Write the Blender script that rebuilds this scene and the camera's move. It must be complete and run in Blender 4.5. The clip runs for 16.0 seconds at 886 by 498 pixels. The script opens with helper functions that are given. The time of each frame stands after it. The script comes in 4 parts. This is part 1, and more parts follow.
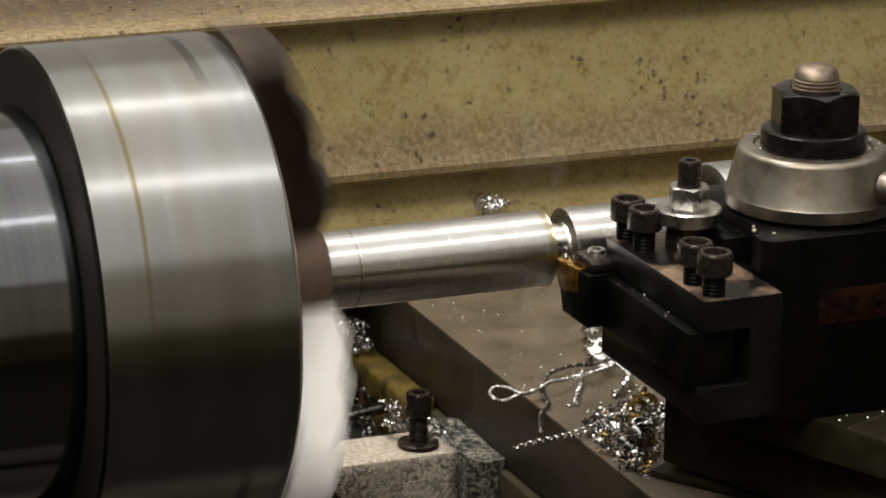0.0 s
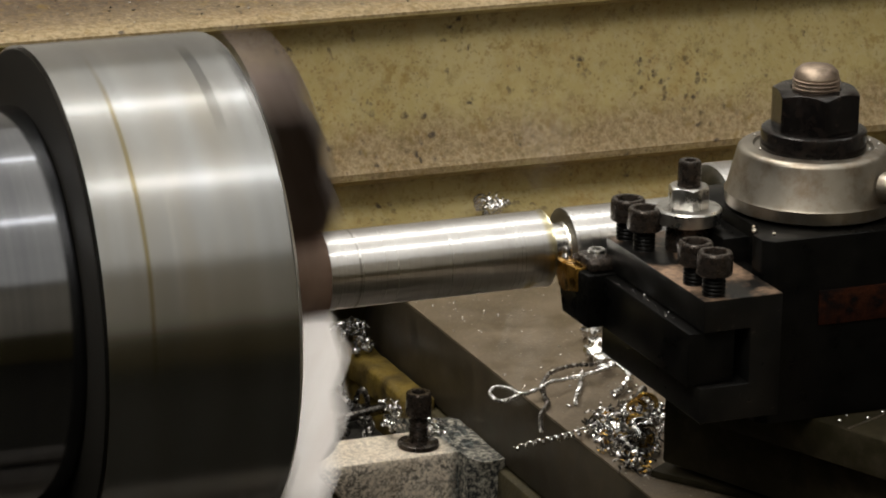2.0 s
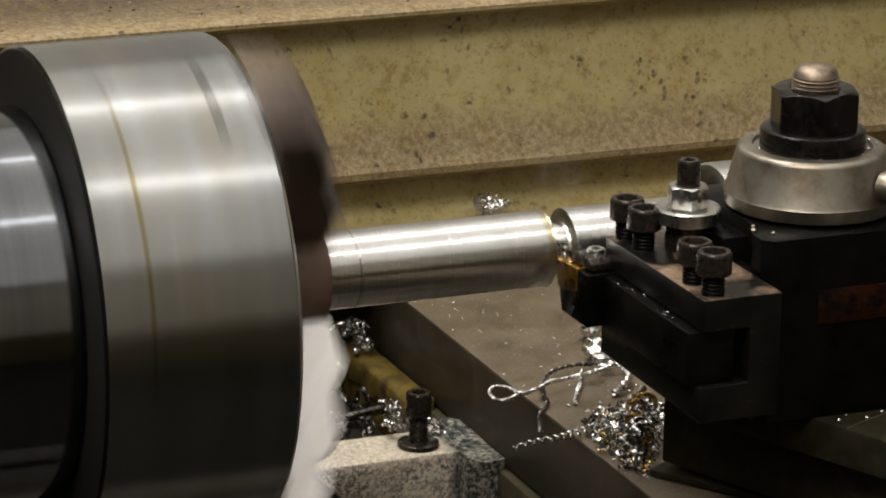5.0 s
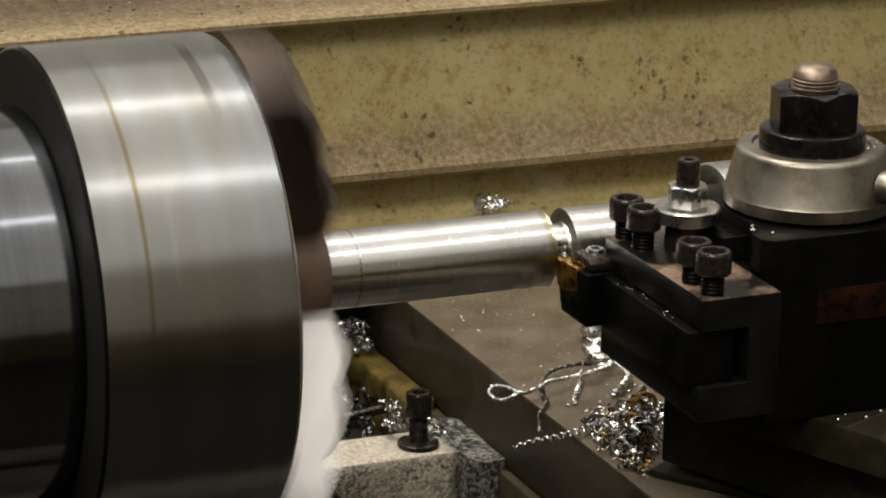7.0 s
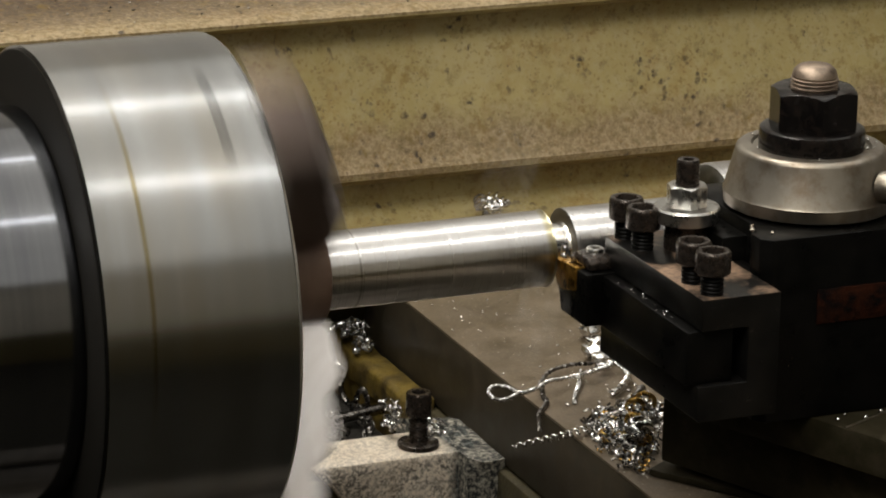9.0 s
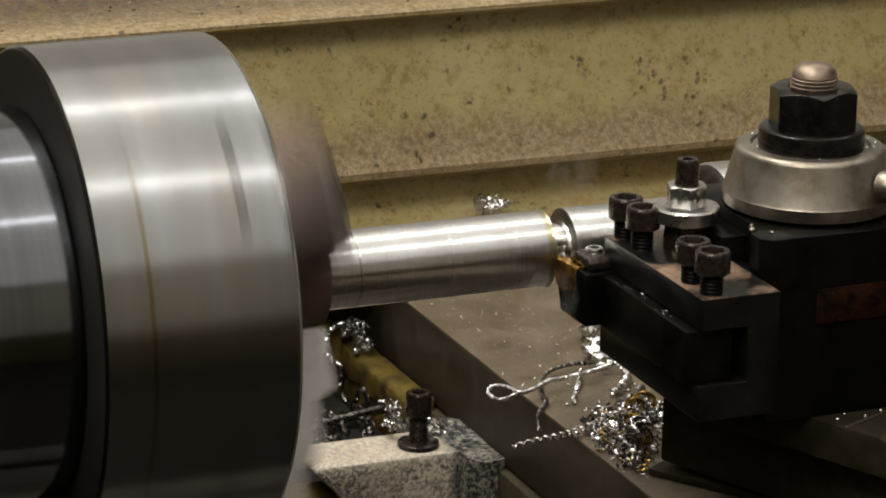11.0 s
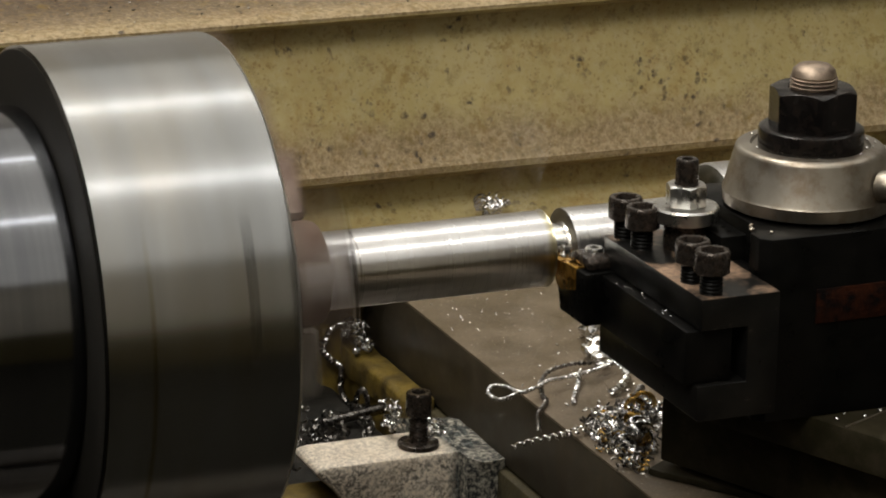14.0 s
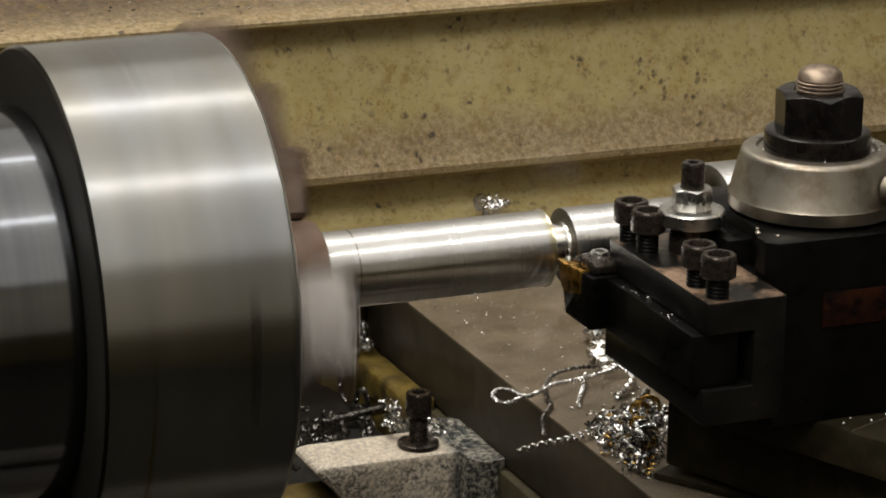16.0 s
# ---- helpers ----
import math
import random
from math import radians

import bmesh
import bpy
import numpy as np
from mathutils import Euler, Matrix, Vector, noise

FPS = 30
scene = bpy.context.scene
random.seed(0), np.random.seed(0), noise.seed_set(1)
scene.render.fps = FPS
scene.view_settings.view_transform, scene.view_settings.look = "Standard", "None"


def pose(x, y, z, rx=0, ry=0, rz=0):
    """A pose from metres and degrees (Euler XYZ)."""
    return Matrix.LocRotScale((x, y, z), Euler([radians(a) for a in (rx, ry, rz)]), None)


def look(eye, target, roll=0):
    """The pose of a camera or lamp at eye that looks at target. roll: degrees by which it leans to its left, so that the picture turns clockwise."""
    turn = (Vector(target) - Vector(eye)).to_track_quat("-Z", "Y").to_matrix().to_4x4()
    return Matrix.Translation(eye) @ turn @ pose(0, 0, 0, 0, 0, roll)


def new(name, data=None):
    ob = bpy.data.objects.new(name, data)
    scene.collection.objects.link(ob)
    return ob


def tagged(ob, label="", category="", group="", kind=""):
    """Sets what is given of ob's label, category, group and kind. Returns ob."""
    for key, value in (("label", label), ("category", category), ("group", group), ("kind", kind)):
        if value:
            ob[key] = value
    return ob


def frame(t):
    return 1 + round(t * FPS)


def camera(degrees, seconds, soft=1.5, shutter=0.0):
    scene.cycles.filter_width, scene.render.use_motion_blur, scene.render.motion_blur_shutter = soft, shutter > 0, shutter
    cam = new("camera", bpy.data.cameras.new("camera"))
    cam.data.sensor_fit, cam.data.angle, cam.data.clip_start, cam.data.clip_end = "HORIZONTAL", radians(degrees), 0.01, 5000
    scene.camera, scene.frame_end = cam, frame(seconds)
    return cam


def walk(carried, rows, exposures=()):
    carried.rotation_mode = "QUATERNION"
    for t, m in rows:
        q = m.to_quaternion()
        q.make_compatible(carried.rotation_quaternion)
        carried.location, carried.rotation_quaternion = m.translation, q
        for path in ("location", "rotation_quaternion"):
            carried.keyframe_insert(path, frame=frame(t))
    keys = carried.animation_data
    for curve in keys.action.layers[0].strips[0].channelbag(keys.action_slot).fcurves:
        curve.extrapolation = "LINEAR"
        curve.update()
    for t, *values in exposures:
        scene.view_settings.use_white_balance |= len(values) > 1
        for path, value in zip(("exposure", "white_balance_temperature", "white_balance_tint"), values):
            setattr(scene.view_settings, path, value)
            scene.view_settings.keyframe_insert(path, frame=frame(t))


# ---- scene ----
# ---- camera: a long lens on a tripod at the headstock end, looking down the lathe ----
cam = camera(15.0, 16.0, soft=1.9, shutter=0.72)
EYE, AIM = (-0.4009, -1.2100, 0.4087), (0.0958, 0.0, 0.0041)
walk(cam, [(0.0, look(EYE, AIM, 0.901)), (16.0, look(EYE, AIM, 0.901))])

# ---- light: a wide milky roof light over the lathe, two shop lamps, and two tube lamps parallel to the spindle ----
world = bpy.data.worlds.new("workshop_air")
scene.world = world
world.use_nodes = True
world.node_tree.nodes["Background"].inputs[0].default_value = (0.9, 0.85, 0.75, 1)
world.node_tree.nodes["Background"].inputs[1].default_value = 0.004
scene.view_settings.exposure = 0.0


TUBE_GLOW = 5.2
roof = bpy.data.lights.new("roof_light", "AREA")
roof.shape, roof.size, roof.size_y, roof.energy, roof.color = "RECTANGLE", 4.6, 6.2, 60, (1.0, 0.96, 0.88)
new("roof_light", roof).matrix_basis = pose(-0.35, -0.75, 2.115)
for lamp_x, lamp_y, lamp_z, watts in ((-0.62, -0.82, 1.36, 14.0), (-0.25, 0.50, 1.75, 17)):
    shop = bpy.data.lights.new("shop_lamp", "AREA")
    shop.shape, shop.size, shop.size_y, shop.energy, shop.color = "RECTANGLE", 0.90, 0.55, watts, (1.0, 0.95, 0.86)
    new("shop_lamp", shop).matrix_basis = look((lamp_x, lamp_y, lamp_z), (0.12, 0.05, -0.05))


# ---- materials ----
class Nodes:
    """A small hand for building one node material."""

    def __init__(self, name, rough=0.5, metal=0.0, spec=0.5):
        self.m = bpy.data.materials.new(name)
        self.m.use_nodes = True
        self.t = self.m.node_tree
        self.b = self.t.nodes["Principled BSDF"]
        self.b.inputs["Roughness"].default_value = rough
        self.b.inputs["Metallic"].default_value = metal
        self.b.inputs["Specular IOR Level"].default_value = spec
        self.co = self.t.nodes.new("ShaderNodeTexCoord").outputs["Object"]

    def link(self, a, b):
        self.t.links.new(a, b)

    def scaled(self, sx, sy, sz):
        n = self.t.nodes.new("ShaderNodeMapping")
        n.inputs["Scale"].default_value = (sx, sy, sz)
        self.link(self.co, n.inputs["Vector"])
        return n.outputs[0]

    def noise(self, scale, detail=4, rough=0.6, co=None):
        n = self.t.nodes.new("ShaderNodeTexNoise")
        n.inputs["Scale"].default_value, n.inputs["Detail"].default_value, n.inputs["Roughness"].default_value = scale, detail, rough
        self.link(co or self.co, n.inputs["Vector"])
        return n.outputs["Fac"]

    def warped(self, scale, amount):
        n = self.t.nodes.new("ShaderNodeTexNoise")
        n.inputs["Scale"].default_value, n.inputs["Detail"].default_value = scale * 3, 3
        self.link(self.co, n.inputs["Vector"])
        m = self.t.nodes.new("ShaderNodeVectorMath")
        m.operation = "MULTIPLY_ADD"
        self.link(n.outputs["Color"], m.inputs[0])
        m.inputs[1].default_value = (amount, amount, amount)
        self.link(self.co, m.inputs[2])
        return m.outputs[0]

    def cells(self, scale, co=None):
        n = self.t.nodes.new("ShaderNodeTexVoronoi")
        n.inputs["Scale"].default_value = scale
        self.link(co or self.co, n.inputs["Vector"])
        return n.outputs["Distance"]

    def ramp(self, fac, lo, hi, a=0.0, b=1.0):
        n = self.t.nodes.new("ShaderNodeMapRange")
        for k, v in zip(("From Min", "From Max", "To Min", "To Max"), (lo, hi, a, b)):
            n.inputs[k].default_value = v
        self.link(fac, n.inputs["Value"])
        return n.outputs[0]

    def math(self, op, a, b=None):
        n = self.t.nodes.new("ShaderNodeMath")
        n.operation = op
        for i, v in enumerate((a, b)):
            if v is None:
                continue
            if isinstance(v, (int, float)):
                n.inputs[i].default_value = v
            else:
                self.link(v, n.inputs[i])
        return n.outputs[0]

    def axes(self):
        n = self.t.nodes.new("ShaderNodeSeparateXYZ")
        self.link(self.co, n.inputs[0])
        return n.outputs

    def mix(self, fac, a, b):
        n = self.t.nodes.new("ShaderNodeMix")
        n.data_type = "RGBA"
        for s, v in ((0, fac), (6, a), (7, b)):
            if isinstance(v, tuple):
                n.inputs[s].default_value = (*v, 1)
            elif isinstance(v, (int, float)):
                n.inputs[s].default_value = v
            else:
                self.link(v, n.inputs[s])
        return n.outputs[2]

    def base(self, c):
        if isinstance(c, tuple):
            self.b.inputs["Base Color"].default_value = (*c, 1)
        else:
            self.link(c, self.b.inputs["Base Color"])

    def rough(self, f):
        self.link(f, self.b.inputs["Roughness"])

    def grooved(self, amount):
        """Fine turning marks round the X axis: gloss spreads along the axis."""
        n = self.t.nodes.new("ShaderNodeTangent")
        n.direction_type, n.axis = "RADIAL", "X"
        self.link(n.outputs[0], self.b.inputs["Tangent"])
        self.b.inputs["Anisotropic"].default_value, self.b.inputs["Anisotropic Rotation"].default_value = amount, 0.25

    def bump(self, height, strength=0.3, distance=0.0005):
        n = self.t.nodes.new("ShaderNodeBump")
        n.inputs["Strength"].default_value, n.inputs["Distance"].default_value = strength, distance
        self.link(height, n.inputs["Height"])
        self.link(n.outputs[0], self.b.inputs["Normal"])


def sector(N, x0, half_x, angle, half_angle, soft=8.0):
    """1 inside a short streak round the X axis: at x0, about an angle up from the front, in degrees."""
    ax = N.axes()
    near = N.ramp(N.math("ABSOLUTE", N.math("SUBTRACT", N.math("ADD", ax[0], N.math("MULTIPLY", N.noise(60), 0.004)), x0 + 0.002)), half_x, half_x * 0.3)
    th = N.math("ARCTAN2", ax[2], N.math("MULTIPLY", ax[1], -1.0))
    turn = N.math("WRAP", N.math("SUBTRACT", th, radians(angle)), math.pi)
    turn.node.inputs[2].default_value = -math.pi
    off = N.math("ABSOLUTE", turn)
    return N.math("MULTIPLY", near, N.ramp(off, radians(half_angle + soft), radians(half_angle - soft)))


def chuck_steel():
    N = Nodes("ground_chuck_steel", 0.2, 1.0)
    rings = N.noise(1.0, 5, 0.65, N.scaled(300, 1.5, 1.5))
    wide = N.noise(1.0, 3, 0.5, N.scaled(55, 9, 9))
    col = N.mix(N.ramp(wide, 0.3, 0.7), (0.292, 0.297, 0.296), (0.412, 0.420, 0.422))
    col = N.mix(N.math("MULTIPLY", N.ramp(N.noise(1.0, 4, 0.6, N.scaled(40, 14, 14)), 0.45, 0.66), 0.52), col, (0.32, 0.280, 0.21))
    col = N.mix(N.math("MULTIPLY", sector(N, -0.0575, 0.0013, 56, 34, 12), 0.75), col, (0.21, 0.165, 0.055))
    for up in (46.6, 166.6, 286.6):
        # a short bright mark beside each key hole
        col = N.mix(N.math("MULTIPLY", sector(N, -0.0460, 0.0014, up, 1.8, 1.0), 0.3), col, (0.92, 0.86, 0.80))
    N.base(col)
    N.rough(N.ramp(rings, 0.2, 0.8, 0.19, 0.245))
    N.grooved(0.3)
    return N.m


def nose_steel():
    N = Nodes("dark_polished_spindle_steel", 0.14, 1.0)
    rings = N.noise(1.0, 4, 0.6, N.scaled(160, 2, 2))
    N.base(N.mix(N.ramp(rings, 0.3, 0.7), (0.15, 0.155, 0.17), (0.20, 0.205, 0.215)))
    N.rough(N.ramp(rings, 0.2, 0.8, 0.105, 0.14))
    return N.m


def bar_steel():
    N = Nodes("bright_turned_steel", 0.25, 1.0)
    rings = N.noise(1.0, 4, 0.7, N.scaled(2200, 3, 3))
    wide = N.noise(1.0, 3, 0.5, N.scaled(120, 20, 20))
    col = N.mix(N.ramp(wide, 0.3, 0.7), (0.67, 0.655, 0.65), (0.76, 0.755, 0.75))
    col = N.mix(N.math("MULTIPLY", sector(N, 0.1300, 0.0030, 270, 72, 12), 0.85), col, (0.42, 0.33, 0.06))
    col = N.mix(N.math("MULTIPLY", sector(N, 0.1390, 0.0030, 75, 95, 25), 0.6), col, (0.44, 0.36, 0.10))
    ring = N.ramp(N.math("ABSOLUTE", N.math("SUBTRACT", N.axes()[0], 0.0545)), 0.0006, 0.0002)
    col = N.mix(N.math("MULTIPLY", ring, N.ramp(N.noise(400), 0.35, 0.6)), col, (0.14, 0.12, 0.10))
    N.base(col)
    N.rough(N.ramp(rings, 0.2, 0.8, 0.26, 0.30))
    N.grooved(0.75)
    return N.m


def plain_metal(name, dark, light, r0, r1, scale=60, grime=None, amount=0.5, metal=1.0, bump=0.15):
    N = Nodes(name, r0, metal)
    n1, n2 = N.noise(scale, 5), N.noise(scale * 9, 3)
    col = N.mix(N.ramp(n1, 0.3, 0.7), dark, light)
    if grime:
        col = N.mix(N.math("MULTIPLY", N.ramp(N.noise(scale * 1.7, 6, 0.7), 0.48, 0.66), amount), col, grime)
    N.base(col)
    N.rough(N.ramp(n1, 0.3, 0.7, r0, r1))
    N.bump(n2, bump, 0.00015)
    return N.m


def black_oxide():
    N = Nodes("black_oxide_steel", 0.35, 0.0, 0.10)
    n1, n2 = N.noise(70, 5), N.noise(900, 3)
    col = N.mix(N.ramp(n1, 0.3, 0.75), (0.0014, 0.0014, 0.0013), (0.0045, 0.0042, 0.0037))
    col = N.mix(N.math("MULTIPLY", N.ramp(N.noise(160, 5, 0.7), 0.60, 0.78), 0.3), col, (0.020, 0.017, 0.014))
    N.base(col)
    N.rough(N.ramp(n1, 0.3, 0.7, 0.24, 0.42))
    N.bump(n2, 0.12, 0.0001)
    return N.m


def wall_paint():
    """Old olive machine enamel: rust freckles, dark chips and a brown film of dust on what faces up."""
    N = Nodes("stained_olive_enamel", 0.5, 0.0, 0.4)
    warp = N.warped(70, 0.006)
    col = N.mix(N.ramp(N.noise(14, 5), 0.3, 0.7), (0.325, 0.258, 0.098), (0.420, 0.345, 0.158))
    col = N.mix(N.math("MULTIPLY", N.ramp(N.noise(150, 6, 0.75), 0.45, 0.7), 0.6), col, (0.42, 0.36, 0.21))
    col = N.mix(N.math("MULTIPLY", N.ramp(N.noise(95, 5, 0.7), 0.54, 0.68), 0.55), col, (0.17, 0.125, 0.04))
    amber = N.math("MULTIPLY", N.ramp(N.noise(1.0, 5, 0.7, N.scaled(26, 26, 11)), 0.50, 0.66), N.ramp(N.noise(210, 4, 0.7), 0.36, 0.60))
    col = N.mix(N.math("MULTIPLY", amber, 0.65), col, (0.27, 0.165, 0.040))
    # brown film low on the panel and on the ledge
    z = N.axes()[2]
    zz = N.math("ADD", z, N.math("MULTIPLY", N.noise(45, 6), 0.03))
    film = N.math("MAXIMUM", N.math("MULTIPLY", N.ramp(zz, -0.004, -0.020), N.ramp(zz, -0.046, -0.034)), N.ramp(z, 0.0285, 0.0305))
    dusty = N.mix(N.ramp(N.noise(300, 5, 0.75), 0.38, 0.62), (0.105, 0.066, 0.034), (0.36, 0.265, 0.170))
    col = N.mix(N.math("MULTIPLY", film, 0.70), col, dusty)
    col = N.mix(N.math("MULTIPLY", N.ramp(z, 0.0330, 0.0345), N.ramp(N.noise(420, 5, 0.8), 0.40, 0.62, 0.9, 0.15)), col, (0.075, 0.048, 0.028))
    rust = N.math("MULTIPLY", N.ramp(N.math("ADD", N.axes()[0], N.math("MULTIPLY", N.noise(30, 5), 0.10)), 0.225, 0.110), N.ramp(z, 0.0345, 0.0365))
    col = N.mix(N.math("MULTIPLY", rust, N.ramp(N.noise(260, 5, 0.8), 0.36, 0.60, 0.97, 0.55)), col, (0.044, 0.024, 0.012))
    # freckles of rust
    frk = N.math("MULTIPLY", N.ramp(N.cells(330, warp), 0.40, 0.18), N.ramp(N.noise(60, 4), 0.36, 0.50))
    col = N.mix(N.math("MULTIPLY", frk, 0.42), col, (0.175, 0.098, 0.018))
    # dark chips, in loose clusters
    near = N.math("MULTIPLY", N.ramp(N.cells(150, warp), 0.34, 0.16), N.ramp(N.noise(30, 5, 0.7), 0.53, 0.62))
    col = N.mix(N.math("MULTIPLY", near, 0.9), col, (0.040, 0.028, 0.020))
    fine = N.math("MULTIPLY", N.ramp(N.cells(420, warp), 0.26, 0.12), N.ramp(N.noise(48, 3), 0.46, 0.56))
    col = N.mix(N.math("MULTIPLY", fine, 0.45), col, (0.06, 0.04, 0.02))
    # amber blots and dark upright scuffs where the enamel has worn
    blot = N.math("MULTIPLY", N.ramp(N.noise(115, 3, 0.6), 0.57, 0.66), N.ramp(N.noise(19, 3), 0.44, 0.56))
    col = N.mix(N.math("MULTIPLY", blot, 0.55), col, (0.19, 0.120, 0.022))
    scuff = N.math("MULTIPLY", N.ramp(N.noise(1.0, 3, 0.6, N.scaled(130, 130, 60)), 0.63, 0.69), N.ramp(N.noise(23, 3), 0.48, 0.58))
    col = N.mix(N.math("MULTIPLY", scuff, 0.85), col, (0.055, 0.038, 0.022))
    N.base(col)
    N.rough(N.ramp(N.noise(60, 4), 0.3, 0.7, 0.38, 0.65))
    N.bump(N.noise(240, 5), 0.35, 0.0006)
    return N.m


def slide_iron():
    N = Nodes("oiled_cast_iron", 0.45, 0.0, 0.5)
    col = N.mix(N.ramp(N.noise(25, 5), 0.3, 0.7), (0.072, 0.055, 0.035), (0.178, 0.137, 0.093))
    col = N.mix(N.math("MULTIPLY", N.ramp(N.noise(300, 4, 0.7), 0.5, 0.7), 0.4), col, (0.05, 0.04, 0.03))
    col = N.mix(N.math("MULTIPLY", N.ramp(N.noise(620, 4, 0.8), 0.52, 0.70), 0.55), col, (0.30, 0.245, 0.18))
    col = N.mix(N.math("MULTIPLY", N.ramp(N.noise(110, 5, 0.75), 0.54, 0.70), 0.45), col, (0.055, 0.042, 0.026))
    spark = N.math("MULTIPLY", N.ramp(N.cells(260), 0.13, 0.05), N.ramp(N.noise(40, 3), 0.42, 0.55))
    col = N.mix(spark, col, (0.55, 0.53, 0.5))
    N.base(col)
    N.rough(N.ramp(N.noise(50, 4), 0.3, 0.7, 0.34, 0.62))
    N.bump(N.noise(500, 4), 0.25, 0.0003)
    return N.m


def casting_paint():
    """Worn cream-grey paint, pitted through to dark iron, with a blue-grey oily side."""
    N = Nodes("pitted_cream_casting", 0.6, 0.0, 0.35)
    col = N.mix(N.ramp(N.noise(40, 5), 0.3, 0.7), (0.70, 0.61, 0.49), (0.84, 0.76, 0.64))
    col = N.mix(N.math("MULTIPLY", N.ramp(N.noise(900, 4, 0.8), 0.45, 0.70), 0.4), col, (0.46, 0.37, 0.28))
    pit = N.math("MULTIPLY", N.ramp(N.noise(560, 6, 0.85), 0.475, 0.53), N.ramp(N.axes()[2], -0.1366, -0.1405, 0.5, 1.0))
    pit = N.math("MULTIPLY", pit, N.ramp(N.noise(90, 4, 0.7), 0.34, 0.50, 0.4, 1.0))
    col = N.mix(N.math("MULTIPLY", pit, 0.92), col, (0.07, 0.062, 0.055))
    col = N.mix(N.math("MULTIPLY", N.ramp(N.noise(60, 6, 0.75), 0.52, 0.72), 0.4), col, (0.38, 0.29, 0.19))
    side = N.ramp(N.math("ADD", N.axes()[0], N.math("MULTIPLY", N.noise(130, 5), 0.012)), 0.158, 0.164)
    oil = N.mix(N.ramp(N.noise(420, 6, 0.75), 0.46, 0.62), (0.012, 0.015, 0.016), (0.22, 0.235, 0.22))
    col = N.mix(side, col, oil)
    N.base(col)
    N.bump(N.noise(420, 4), 0.5, 0.0005)
    return N.m


def dirt(name, a, b, rough=0.8, scale=60, lo=0.35, hi=0.68):
    N = Nodes(name, rough)
    N.base(N.mix(N.ramp(N.noise(scale, 6, 0.7), lo, hi), a, b))
    N.bump(N.noise(scale * 5, 5), 0.6, 0.001)
    return N.m


def shop_paint(name, a, b):
    N = Nodes(name, 0.85)
    N.base(N.mix(N.ramp(N.noise(1.4, 5), 0.3, 0.7), a, b))
    N.bump(N.noise(30, 4), 0.2, 0.003)
    return N.m


CHUCK, BAR, NOSE = chuck_steel(), bar_steel(), nose_steel()
FACE = plain_metal("dull_chuck_face_steel", (0.20, 0.185, 0.16), (0.30, 0.28, 0.25), 0.35, 0.5, 40, (0.10, 0.07, 0.04), 0.5)
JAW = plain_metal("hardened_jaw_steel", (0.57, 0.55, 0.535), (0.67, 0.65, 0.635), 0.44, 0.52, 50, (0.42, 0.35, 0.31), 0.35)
TIP = plain_metal("pinkish_jaw_end_steel", (0.16, 0.125, 0.108), (0.25, 0.20, 0.175), 0.38, 0.50, 60, (0.12, 0.085, 0.07), 0.4)
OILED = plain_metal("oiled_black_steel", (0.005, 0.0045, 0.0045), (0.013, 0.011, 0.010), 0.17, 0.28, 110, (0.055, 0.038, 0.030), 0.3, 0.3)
LEAD = plain_metal("shaded_jaw_flank_steel", (0.13, 0.095, 0.078), (0.22, 0.165, 0.135), 0.36, 0.46, 50, (0.07, 0.045, 0.034), 0.5)
EDGE = plain_metal("glint_edge_steel", (0.75, 0.73, 0.70), (0.90, 0.88, 0.86), 0.26, 0.36, 200)
SCALE = plain_metal("brown_mill_scale", (0.115, 0.072, 0.050), (0.21, 0.140, 0.102), 0.4, 0.6, 90, (0.10, 0.05, 0.03), 0.6, 0.3)
NECK = plain_metal("freshly_cut_steel", (0.75, 0.73, 0.68), (0.88, 0.87, 0.84), 0.12, 0.28, 300)
BLACK = black_oxide()
JAWTOP = plain_metal("shaded_jaw_step_steel", (0.055, 0.046, 0.041), (0.105, 0.090, 0.082), 0.24, 0.36, 60, (0.06, 0.045, 0.035), 0.4)


def dusty_black():
    """Black oxide with tan rust dust lying in patches on the holder's top."""
    N = Nodes("dusty_black_oxide_steel", 0.35, 0.0, 0.2)
    ax = N.axes()
    col = N.mix(N.ramp(N.noise(70, 5), 0.3, 0.75), (0.0022, 0.0022, 0.0021), (0.0075, 0.0070, 0.0062))
    patch = N.math("MULTIPLY", N.ramp(N.noise(38, 4), 0.47, 0.60), N.ramp(ax[2], 0.0129, 0.0133))
    col = N.mix(N.math("MULTIPLY", patch, N.ramp(N.noise(420, 4, 0.7), 0.30, 0.55, 0.35, 0.9)), col, (0.30, 0.20, 0.135))
    nick = N.ramp(N.noise(260, 5, 0.7), 0.62, 0.70)
    col = N.mix(N.math("MULTIPLY", nick, 0.6), col, (0.06, 0.05, 0.04))
    N.base(col)
    N.rough(N.ramp(N.noise(90, 4), 0.3, 0.7, 0.26, 0.45))
    N.bump(N.noise(900, 3), 0.12, 0.0001)
    return N.m


